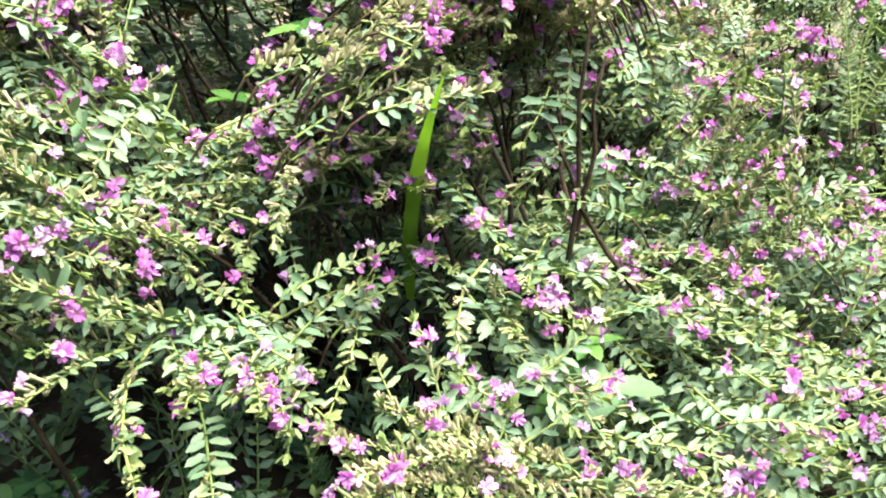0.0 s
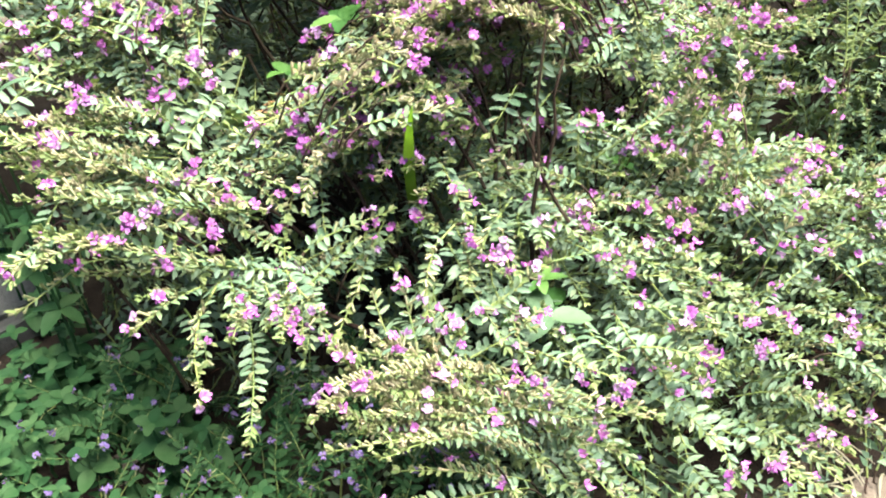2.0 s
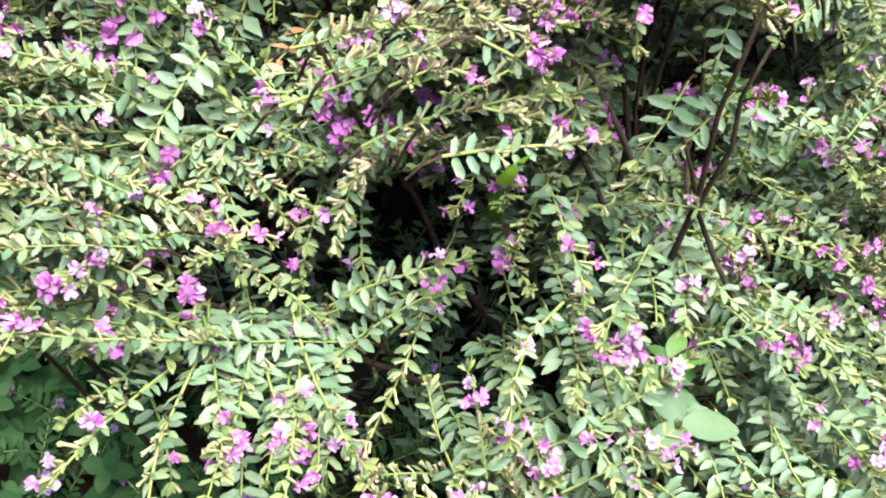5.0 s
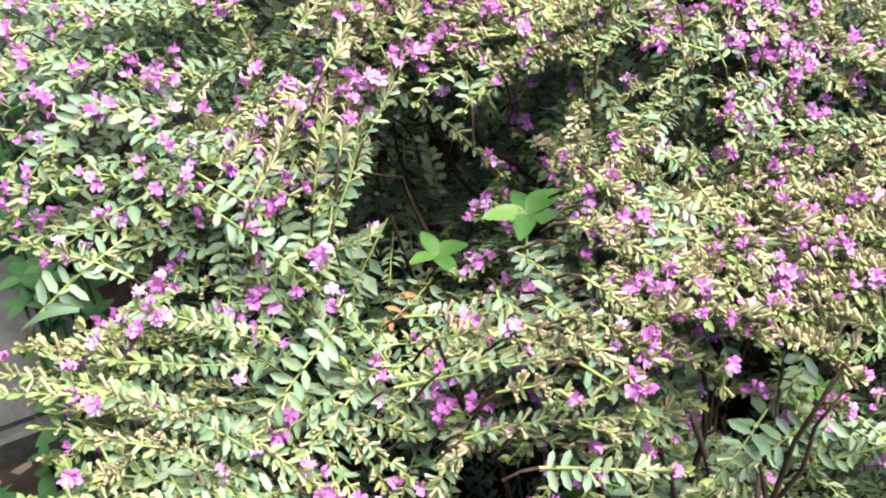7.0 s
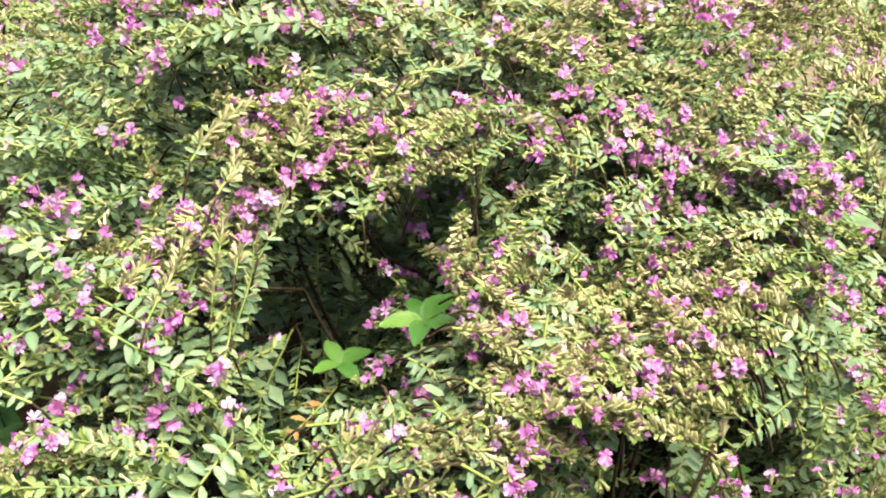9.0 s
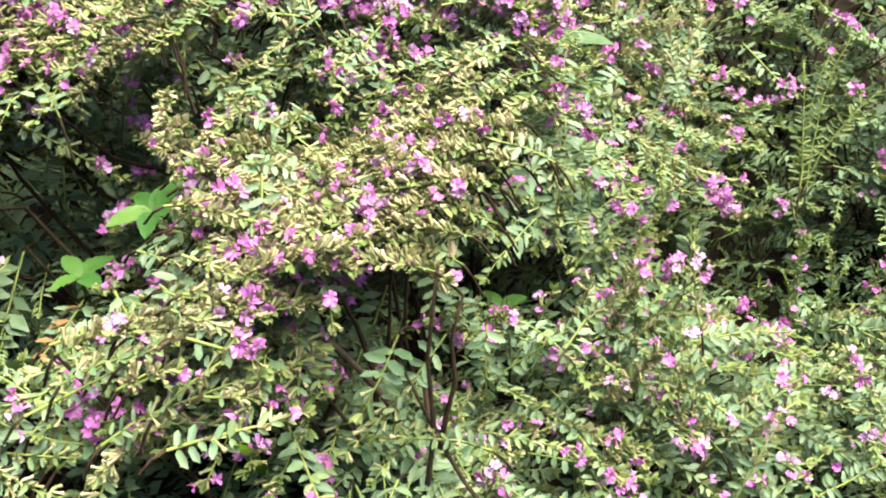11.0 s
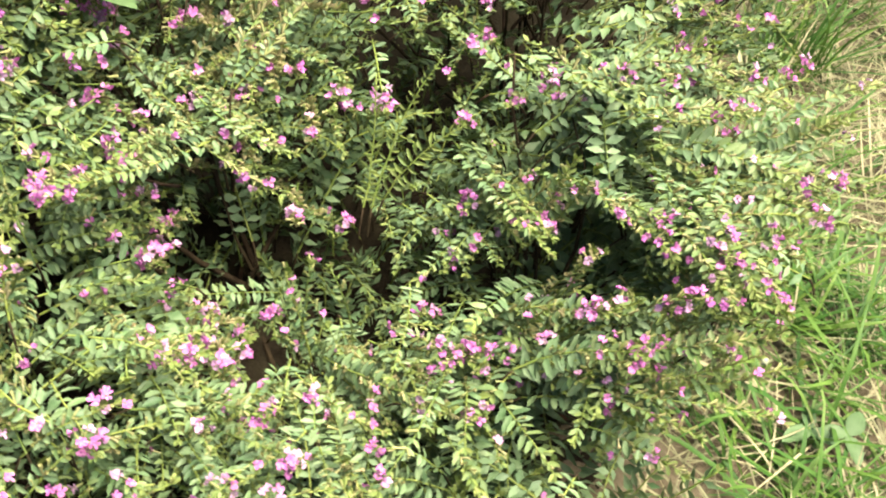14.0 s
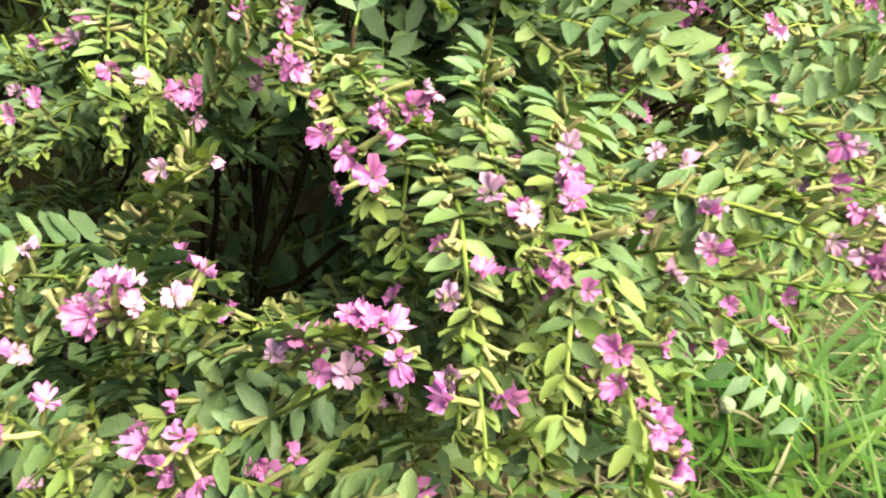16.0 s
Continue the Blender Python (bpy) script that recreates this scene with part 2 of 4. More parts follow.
KINDS = ((1, .0094, .4), (2, .0102, .65), (3, .0090, .95), (4, .0096, .3), (5, .0085, 1.3), (6, .0094, .45), (9, .0090, .8))
SHAPES = [flower_shape(seed, size, cup) for seed, size, cup in KINDS]
LOW_SHAPES = [flower_shape(seed, size, cup, True) for seed, size, cup in KINDS]
FLOWERS = [flower_mesh("flower", shape, PETAL if k < 5 else PALE_PETAL) for k, shape in enumerate(SHAPES)]
MAUVE_FLOWERS = [flower_mesh("mauve_flower", flower_shape(seed, .010, .2), MAUVE) for seed in (7, 8)]
LEAF_MESHES = []
for shape, faces in LEAVES:
    for leaf_mat in (LEAF, MID_LEAF, YOUNG):
        one = Build()
        one.add(shape, faces, 0)
        LEAF_MESHES.append(one.mesh("leaf", [leaf_mat]))


# ---- the shrubs' foliage ----
# canopy heights: where the foliage stands and how high (m)
CANOPY = (
    (-.28, .40, .34), (-.22, .35, .32), (-.15, .28, .25), (-.05, .29, .23), (.06, .28, .17),
    (-.12, .35, .235), (-.02, .37, .225), (.13, .41, .19), (.21, .43, .16), (.30, .45, .09),
    (-.08, .45, .26), (-.18, .45, .30), (-.30, .55, .38), (-.185, .560, .285), (.03, .45, .228), (-.03, .54, .312), (.012, .545, .312), (-.055, .505, .285), (-.04, .63, .315),
    (-.125, .560, .262), (-.245, .505, .335), (-.25, .62, .43), (-.10, .70, .40), (.08, .71, .36), (-.02, .90, .39),
    (.15, .90, .34), (.08, .59, .19), (.085, .52, .19), (.075, .57, .20), (.12, .54, .19), (.21, .60, .27), (.245, .765, .22), (.23, .83, .26),
)
CANOPY_RIGHT = (
    (.33, .685, .085), (.29, .71, .09), (.38, .56, .155), (.43, .66, .140), (.42, .50, .145), (.42, .58, .155), (.42, .76, .155),
    (.49, .68, .18), (.54, .73, .24), (.60, .72, .25), (.62, .80, .23), (.53, .84, .29),
    (.17, .30, .115), (.26, .36, .075), (.42, .86, .25), (.64, .93, .24), (.56, 1.05, .30), (.35, 1.00, .30), (.55, .62, .14),
)


def canopy(x, y):
    """Height of the foliage over the ground."""
    num = den = 0.0
    for cx, cy, cz in CANOPY + CANOPY_RIGHT:
        w = math.exp(-((x - cx) ** 2 + (y - cy) ** 2) / .0045) + 1e-7 / (1e-3 + (x - cx) ** 2 + (y - cy) ** 2)
        num, den = num + w * cz, den + w
    return num / den

PITS = []


def pit(at, along, radius, depth):
    """A dark opening in the foliage: no shoot grows in this short round well."""
    PITS.append((np.array(at), unit(along), radius, depth))


pit((-0.059, 0.427, 0.246), (-0.14, 0.61, -0.78), 0.016, 0.12)
pit((-0.152, 0.556, 0.322), (-0.27, 0.74, -0.61), 0.034, 0.14)
pit((-0.059, 0.670, 0.346), (-0.12, 0.84, -0.53), 0.020, 0.08)
pit((-0.251, 0.413, 0.327), (-0.55, 0.49, -0.68), 0.012, 0.15)
pit((0.000, 0.578, 0.240), (-0.25, 0.69, -0.68), 0.036, 0.13)
pit((0.245, 0.585, 0.257), (0.21, 0.71, -0.67), 0.027, 0.10)
pit((0.198, 0.583, 0.250), (0.12, 0.72, -0.69), 0.017, 0.10)
pit((0.425, 0.839, 0.230), (0.37, 0.80, -0.48), 0.016, 0.10)
pit((0.528, 0.735, 0.222), (-0.20, 0.70, -0.68), 0.027, 0.16)
pit((0.291, 0.706, 0.171), (-0.48, 0.50, -0.72), 0.038, 0.14)
pit((0.356, 0.721, 0.139), (-0.36, 0.53, -0.77), 0.021, 0.10)
pit((0.539, 0.726, 0.225), (-0.36, 0.62, -0.70), 0.016, 0.20)
pit((-0.181, 0.275, 0.260), (-0.43, 0.68, -0.59), 0.013, 0.10)
pit((-0.133, 0.260, 0.247), (-0.33, 0.68, -0.65), 0.011, 0.10)
pit((-0.059, 0.256, 0.229), (-0.15, 0.69, -0.71), 0.015, 0.12)
pit((0.338, 0.727, 0.147), (-0.39, 0.53, -0.75), 0.025, 0.12)
pit((0.462, 0.746, 0.175), (-0.52, 0.51, -0.68), 0.014, 0.10)
pit((0.530, 0.742, 0.226), (-0.37, 0.65, -0.66), 0.008, 0.12)
pit((0.035, 0.550, 0.208), (0.11, 0.67, -0.73), 0.015, 0.10)
pit((0.058, 0.556, 0.198), (-0.13, 0.64, -0.76), 0.019, 0.10)
pit((0.266, 0.683, 0.186), (-0.03, 0.64, -0.76), 0.030, 0.10)
pit((0.332, 0.860, 0.247), (0.07, 0.82, -0.58), 0.012, 0.08)
pit((0.229, 0.549, 0.239), (0.30, 0.80, -0.52), 0.021, 0.15)
pit((0.018, 0.528, 0.290), (-0.24, 0.69, -0.69), 0.026, 0.08)
# clearings round the weeds that show through
pit((-.093, .555, .330), (-.10, .75, -.65), .020, .05)
pit((-.142, .550, .285), (-.10, .75, -.65), .018, .05)
pit((.101, .612, .215), (.10, .75, -.65), .018, .06)
pit((.126, .578, .230), (.10, .75, -.65), .018, .06)
pit((.075, .388, .215), (.05, .70, -.70), .022, .05)


def in_pit(points):
    points = np.atleast_2d(points)
    if points[:, 2].max() < .05:
        return False
    for at, along, radius, depth in PITS:
        off = points - at
        s = off @ along
        away = np.linalg.norm(off - s[:, None] * along, axis=1)
        if ((away < radius * .9 + .002) & (s > -.065) & (s < depth)).any():
            return True
    return False


# shrub centres: the place that its shoots spread from
CENTRES = {"A": (-.10, .66), "B": (.06, .47), "C": (.24, .78), "D": (.50, .80), "E": (-.05, 1.02), "F": (.42, 1.08)}
SHOOT_MATS = [GREEN_STEM, LEAF, YOUNG, CALYX, DRY_LEAF, SHADED_WOOD, SPENT, MID_LEAF]


def aged(fresh, rng):
    """Which leaf material: 1 mature, 7 half grown, 2 young."""
    v = fresh + rng.normal(0, .10, len(fresh))
    return np.where(v > .62, 2, np.where(v > .27, 7, 1))


class Shoot:
    """A leafy shoot from base to tip: a stem, leaves in pairs, pale calyces and the places of its open flowers."""

    def __init__(self, base, tip, arch, rng, yellow=.4, flowers=0, size=1.0, short=False, narrow=False, withered=False, young=False):
        base, tip = np.array(base, float), np.array(tip, float)
        length = np.linalg.norm(tip - base)
        ctrl = (base + tip) / 2 + np.array((0, 0, arch * length)) + rng.normal(0, .09, 3) * length
        n = max(6, int(length / (.0056 * size * (.72 if yellow > .85 else .85 if yellow > .6 else 1))))
        s = np.linspace(0, 1, n)[:, None]
        self.points = p = (1 - s) ** 2 * base + 2 * s * (1 - s) * ctrl + s * s * tip + rng.normal(0, .0006, (n, 3))
        t = unit(np.gradient(p, axis=0))
        up = np.array((0, 0, 1.)) + rng.normal(0, .30, 3)
        up = unit(up - (t * up).sum(1, keepdims=True) * t)
        side = np.cross(t, up)
        self.stem_r = np.linspace(.00085, .0005, n) * size
        self.flowers, self.calyces = [], None
        s = s[:, 0]
        keep = s > .04
        turns, at, big, mats = [], [], [], []
        # mature leaves stand flat in two rows; they grow small and young towards the tip
        grown = size * float(np.interp(yellow, (0, .35, .7, 1), (1.10, .95, .76, .58))) * rng.uniform(.78, 1.12) * (1.22 if tip[0] > .45 and tip[1] < .95 else .92 if tip[0] > .3 else 1)
        profile = np.interp(s, (0, .12, .5, .78, 1), (.8, 1, .95, .72, .42)) * grown
        fresh = np.interp(s, (0, .35, .6, .85, 1), (0, .02, .12 + .5 * yellow, .4 + .6 * yellow, .8 + .2 * yellow)) if yellow < .85 else np.interp(s, (0, .3, 1), (.3, .8, 1))
        for sign in (-1, 1):
            open_angle = np.radians(np.interp(s, (0, .7, 1), (74, 60, 30)) + rng.normal(0, 13, n))
            x = t * np.cos(open_angle)[:, None] + sign * side * np.sin(open_angle)[:, None] + up * rng.normal(.10, .20, (n, 1))
            nz = up + side * rng.normal(0, .26, (n, 1)) + t * rng.normal(-.05, .22, (n, 1))
            turns.append(frames(x, nz)[keep])
            at.append(p[keep])
            big.append((profile * rng.uniform(.0096, .0134, n))[keep])
            m = aged(fresh, rng)
            if young:
                m = np.full(n, 2)
            if withered:
                m = np.where(rng.random(n) < .6, 4, m)
            mats.append(m[keep])
        if not young and not withered:
            # tufts of small leaves in the axils, and a rosette at the tip
            some = np.nonzero(keep & (rng.random(n) < (.75 if not short else .55 if short == 1 else .25)))[0]
            some = np.concatenate([some, np.full(5 if short != 2 else 3, n - 1)]).astype(int)
            k = len(some)
            x = t[some] * rng.uniform(.6, 1.1, (k, 1)) + side[some] * rng.normal(0, .6, (k, 1)) + up[some] * rng.uniform(.1, .8, (k, 1))
            turns.append(frames(x, up[some] + rng.normal(0, .5, (k, 3))))
            at.append(p[some])
            big.append(rng.uniform(.0042, .0078, k) * size)
            mats.append(aged(np.maximum(.25 + .4 * yellow, fresh[some]), rng))
        self.turns, self.at, self.big, self.mats = map(np.concatenate, (turns, at, big, mats))
        alive = rng.random(len(self.at)) > .07
        self.turns, self.at, self.big, self.mats = self.turns[alive], self.at[alive], self.big[alive], self.mats[alive]
        if narrow:
            self.big = self.big * .9
        self.kind = rng.integers(0, 3)
        self.short, self.narrow = short, narrow
        # spent and budding calyces along the outer half, in small bunches
        some = (s > .5 - .42 * yellow) & (rng.random(n) < .35 + .6 * yellow)
        spots = np.nonzero(some)[0] if yellow > 0 else np.array([], int)
        spots = np.repeat(spots, (3 if short == 2 else 5) if yellow > .85 else 2 if yellow > .3 else 1)
        if len(spots):
            k = len(spots)
            x = t[spots] * rng.uniform(.4, 1.0, (k, 1)) + up[spots] * rng.normal(.40, .40, (k, 1)) + side[spots] * rng.normal(0, .65, (k, 1))
            grow = rng.uniform(.0048, .0088, k) * np.interp(s[spots], (.3, .85, 1), (1, .95, .7)) * size * (1.2 if short == 2 else 1)
            self.cup_mats = np.where(rng.random(k) < np.interp(yellow, (.3, .6, 1), (0, .35, .6)), 6, 3)
            self.calyces = (frames(x, up[spots] + rng.normal(0, .3, (k, 3))), p[spots], grow)
        # open flowers sit in tight clusters near the tip
        flowers = int(flowers * 1.1 + rng.random())
        if flowers:
            heart = rng.uniform(.72, 1.0)
            for _ in range(flowers):
                i = int(np.clip(heart + rng.normal(0, .04), .25, 1) * (n - 1))
                x = t[i] * rng.uniform(.2, 1.0) + up[i] * rng.uniform(.1, 1.0) + side[i] * rng.normal(0, .8) + rng.normal(0, .25, 3) + np.array((.0, -.15, 0))
                self.flowers.append((p[i] + up[i] * rng.uniform(.000, .003), frames(x[None], rng.normal(0, 1, (1, 3)))[0], rng.uniform(.78, 1.08) * min(size, 1.0) * (.9 if p[i][0] > .36 else 1), int(rng.choice(7, p=(.15, .15, .14, .14, .12, .15, .15)))))

    def stem(self, b):
        step = 3 if self.short != 2 else 7
        idx = list(range(0, len(self.points), step))
        if idx[-1] != len(self.points) - 1:
            idx.append(len(self.points) - 1)
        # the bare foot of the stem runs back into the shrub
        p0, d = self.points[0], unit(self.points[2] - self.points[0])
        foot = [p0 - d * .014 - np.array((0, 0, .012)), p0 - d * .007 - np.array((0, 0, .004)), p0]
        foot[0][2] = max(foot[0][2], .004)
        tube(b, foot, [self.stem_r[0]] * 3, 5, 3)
        tube(b, self.points[idx], self.stem_r[idx], 0, 3 if self.short else 4)

    def foliage(self, b):
        shapes = PLAIN_LEAVES if self.short == 2 else SHORT_LEAVES if self.short else LEAVES
        shape, faces = shapes[self.kind]
        if self.narrow:
            shape = shape * np.array((1, .62, 1))
        for m in (1, 2, 4, 7):
            w = self.mats == m
            if w.any():
                b.add(placed(shape, self.turns[w], self.at[w], self.big[w]), faces, m)

    def cups(self, b):
        if self.calyces:
            turns, at, grow = self.calyces
            shape, faces = TINY_CALYX if self.short == 2 or (self.short and len(at) > 40) else SMALL_CALYX if self.short else CALYX_SHAPE
            for m in (3, 6):
                w = self.cup_mats == m
                if w.any():
                    b.add(placed(shape, turns[w], at[w], grow[w]), faces, m)


def matrix(turn, at, scale):
    m = Matrix(np.block([[turn * scale, np.reshape(at, (3, 1))], [np.zeros((1, 3)), np.ones((1, 1))]]).tolist())
    return m


SHOOTS = {k: [] for k in CENTRES}
NEAR = {k: [] for k in CENTRES}


def nearest_shrub(x, y):
    return min(CENTRES, key=lambda k: (CENTRES[k][0] - x) ** 2 + (CENTRES[k][1] - y) ** 2)


spray_rng = np.random.default_rng(11)


def spray(base, tip, yellow, flowers, **more):
    """A shoot that stands out from the rest, with two slimmer ones beside it."""
    r = spray_rng
    if base[0] > .36:
        yellow, flowers = yellow * .9, flowers * 1.1
    if yellow >= .9 and in_pit(np.linspace(base, tip, 5)):
        return
    key = nearest_shrub(*base[:2])
    reach = np.subtract(tip, base)
    longer = np.array(base) - reach * .45 - np.array((0, 0, .008))
    if not more and longer[2] > .02 and not in_pit(np.linspace(longer, base, 3)):
        base, reach = longer, np.subtract(tip, longer)
    NEAR[key].append(Shoot(base, tip, r.uniform(.05, .14), r, yellow, flowers, **more))
    for _ in range(0 if more else 9 if yellow >= .9 else 4):
        off = r.normal(0, .019 if yellow >= .9 else .014, 3)
        off[2] = -abs(off[2]) - .004
        k = r.uniform(.6, .95)
        b2 = np.array(base) + off
        t2 = b2 + reach * k + r.normal(0, .010, 3)
        if not in_pit(np.linspace(b2, t2, 4)):
            NEAR[key].append(Shoot(b2, t2, r.uniform(.03, .15), r, yellow * r.uniform(.6, 1), int(r.integers(1, 3)) if r.random() < .5 else 0, short=1))


def edge(x, y):
    """How far a place lies inside the outline of the shrubs (metres, about)."""
    front = np.interp(x, (-.8, -.6, -.42, -.34, -.28, -.2, -.12, 0, .1, .2, .3, .42, .55, .64, .68), (.80, .60, .48, .42, .395, .37, .345, .285, .245, .285, .355, .45, .57, .72, .98))
    return min(y - front, np.interp(y, (.5, .7, .78, .84, .95, 1.2), (.60, .61, .615, .64, .68, .70)) - x)


fill_rng = np.random.default_rng(5)


def fill(step, depth, share, size=1.0, y_from=.2, y_to=1.22, short=True):
    """A layer of shoots at a depth under the canopy."""
    r = fill_rng
    for x0 in np.arange(-.80, .70, step):
        for y0 in np.arange(y_from, y_to, step):
            x, y = x0 + r.uniform(-.5, .5) * step, y0 + r.uniform(-.5, .5) * step
            inside = edge(x, y)
            if inside < .01 or r.random() > share * (1 if y < 1.0 else .95 if depth < .02 else .5):
                continue
            if depth > .07 and (x < -.52 or y > 1.05):
                continue
            if depth < .05 and noise.noise(Vector((x * 17, y * 17, 7.7))) > (.16 if depth < .02 else .26):
                continue
            if .05 < depth < .10 and noise.noise(Vector((x * 17, y * 17, 7.7))) > .36:
                continue
            z = canopy(x, y) - depth + r.normal(0, .010)
            if x < .06 and depth > .02 and inside < depth * 1.4 + .02:
                continue
            if inside < .10:
                z -= (.10 - inside) * .5
            if z < .015:
                continue
            key = nearest_shrub(x, y)
            cx, cy = CENTRES[key]
            out = unit((x - cx, y - cy - .06))
            e = .03
            slope = np.array(((canopy(x - e, y) - canopy(x + e, y)), (canopy(x, y - e) - canopy(x, y + e)))) / (2 * e)
            swirl = noise.noise(Vector((x * 7, y * 7, 3.1))) * 1.1
            heading = unit(out * .8 + slope * .8 + np.array((math.cos(swirl * 3), math.sin(swirl * 3))) * .25 + r.normal(0, .28 if x < .2 else .55, 2) + np.array((0, -.2)))
            length = r.uniform(.055, .115) * size
            rise = r.normal(.12 if x < .2 else .40, .30) - .4 * max(0, .1 - inside) / .1
            way = unit((heading[0], heading[1], rise))
            tip = np.array((x, y, z + .004))
            base = tip - way * length
            base[2] = max(base[2] - .008, .01)
            tip[2] = max(tip[2], .012)
            if depth < .16 and in_pit(np.linspace(base, tip, 6)):
                continue
            crest = noise.noise(Vector((x * 9, y * 9, 2.2)))
            yellow = 0.0 if depth > .03 else float(np.clip((.95 if y > .78 and x < .3 else .50 if y > .60 and x < .3 else .28) + .8 * crest + r.normal(0, .18), 0, 1)) * (1 if x < .3 else .7) if depth < .03 else r.uniform(0, .25)
            blooms = 0
            if depth < .02 and r.random() < (.34 if x > .3 else .38 if y > .78 else .60):
                blooms = int(r.integers(2, 7))
            elif depth < .05 and r.random() < .2:
                blooms = 1
            sh = Shoot(base, tip, r.uniform(.0, .2), r, yellow, blooms, size, short=2 if depth > .03 or y > .85 or x < -.42 else 1 if y > .60 else 0)
            (NEAR if depth < .05 and y < .80 and len(NEAR[key]) < 300 else SHOOTS)[key].append(sh)


spray((-0.256, 0.432, 0.316), (-0.295, 0.416, 0.336), 0.8, 3)
spray((-0.238, 0.413, 0.311), (-0.265, 0.368, 0.329), 0.9, 0)
spray((-0.204, 0.388, 0.294), (-0.254, 0.358, 0.325), 0.8, 2)
spray((-0.189, 0.379, 0.286), (-0.239, 0.353, 0.316), 0.8, 3)
spray((-0.192, 0.355, 0.284), (-0.224, 0.333, 0.306), 0.6, 2)
spray((-0.182, 0.343, 0.268), (-0.216, 0.307, 0.294), 0.5, 1)
spray((-0.257, 0.468, 0.325), (-0.285, 0.433, 0.335), 0.3, 4)
spray((-0.284, 0.482, 0.342), (-0.317, 0.443, 0.343), 0.3, 3)
spray((-0.204, 0.436, 0.296), (-0.242, 0.409, 0.322), 0.7, 3)
spray((-0.206, 0.539, 0.343), (-0.226, 0.493, 0.335), 0.2, 4)
spray((-0.269, 0.441, 0.322), (-0.243, 0.475, 0.321), 0.2, 2)
spray((-0.112, 0.490, 0.273), (-0.138, 0.446, 0.281), 0.4, 3)
spray((-0.065, 0.472, 0.250), (-0.086, 0.440, 0.258), 0.3, 1)
spray((-0.113, 0.495, 0.272), (-0.079, 0.481, 0.270), 0.4, 4)
spray((-0.074, 0.522, 0.268), (0.003, 0.569, 0.234), 0.8, 4)
spray((-0.089, 0.518, 0.272), (-0.026, 0.541, 0.256), 0.8, 3)
spray((-0.099, 0.515, 0.377), (-0.027, 0.550, 0.326), 1.0, 2)
spray((-0.071, 0.521, 0.358), (-0.001, 0.510, 0.323), 1.0, 2)
spray((-0.036, 0.537, 0.343), (0.028, 0.508, 0.325), 1.0, 2)
spray((-0.008, 0.518, 0.339), (0.046, 0.474, 0.322), 1.0, 2)
spray((-0.016, 0.504, 0.334), (0.040, 0.495, 0.319), 1.0, 2)
spray((0.041, 0.617, 0.310), (-0.036, 0.492, 0.344), 1.0, 2)
spray((0.065, 0.604, 0.304), (-0.018, 0.492, 0.344), 1.0, 2)
spray((0.079, 0.659, 0.342), (0.038, 0.633, 0.318), 0.9, 2)
spray((-0.179, 0.599, 0.353), (-0.210, 0.549, 0.360), 0.6, 3)
spray((-0.197, 0.578, 0.354), (-0.208, 0.529, 0.345), 0.7, 2)
spray((-0.157, 0.381, 0.258), (-0.176, 0.344, 0.276), 0.5, 4)
spray((-0.154, 0.413, 0.267), (-0.131, 0.385, 0.252), 0.5, 2)
spray((-0.205, 0.569, 0.364), (-0.236, 0.512, 0.360), 0.9, 2)
spray((-0.174, 0.604, 0.361), (-0.204, 0.547, 0.363), 0.9, 3)
spray((-0.115, 0.638, 0.400), (-0.172, 0.602, 0.389), 0.9, 4)
spray((-0.080, 0.630, 0.404), (-0.110, 0.558, 0.408), 0.9, 2)
spray((-0.025, 0.706, 0.354), (-0.073, 0.638, 0.338), 0.8, 3)
spray((-0.001, 0.743, 0.361), (0.078, 0.706, 0.359), 0.8, 4)
spray((0.049, 0.744, 0.357), (0.113, 0.704, 0.357), 0.8, 3)
spray((-0.053, 0.753, 0.389), (0.005, 0.743, 0.370), 0.8, 2)
spray((-0.337, 0.590, 0.391), (-0.262, 0.560, 0.394), 0.7, 3)
spray((0.104, 0.728, 0.356), (0.182, 0.822, 0.288), 0.6, 3)
spray((-0.246, 0.658, 0.421), (-0.192, 0.634, 0.407), 0.7, 3)
spray((-0.402, 0.667, 0.401), (-0.315, 0.623, 0.417), 0.7, 3)
spray((-0.170, 0.592, 0.349), (-0.116, 0.581, 0.316), 0.6, 3)
spray((0.011, 0.665, 0.295), (0.076, 0.676, 0.325), 0.8, 3)
spray((0.075, 0.689, 0.330), (0.145, 0.685, 0.323), 0.8, 2)
spray((-0.205, 0.426, 0.296), (-0.262, 0.371, 0.327), 0.7, 1)
spray((-0.200, 0.377, 0.294), (-0.258, 0.348, 0.324), 0.7, 1)
spray((-0.214, 0.312, 0.285), (-0.224, 0.279, 0.281), 0.6, 2)
spray((-0.133, 0.356, 0.237), (-0.217, 0.303, 0.292), 0.4, 3)
spray((-0.147, 0.318, 0.243), (-0.157, 0.275, 0.251), 0.5, 3)
spray((-0.124, 0.333, 0.234), (-0.108, 0.238, 0.239), 0.4, 2)
spray((-0.099, 0.360, 0.227), (-0.079, 0.288, 0.234), 0.3, 3)
spray((-0.093, 0.363, 0.229), (-0.062, 0.321, 0.231), 0.2, 1)
spray((-0.130, 0.344, 0.236), (-0.104, 0.295, 0.238), 0.3, 3)
spray((0.024, 0.313, 0.188), (-0.041, 0.266, 0.224), 0.9, 2)
spray((0.012, 0.305, 0.192), (-0.036, 0.307, 0.224), 0.9, 4)
spray((0.022, 0.291, 0.182), (-0.046, 0.244, 0.225), 0.9, 3)
spray((0.049, 0.314, 0.174), (-0.011, 0.293, 0.215), 0.8, 4)
spray((0.052, 0.324, 0.177), (0.140, 0.304, 0.172), 0.8, 2)
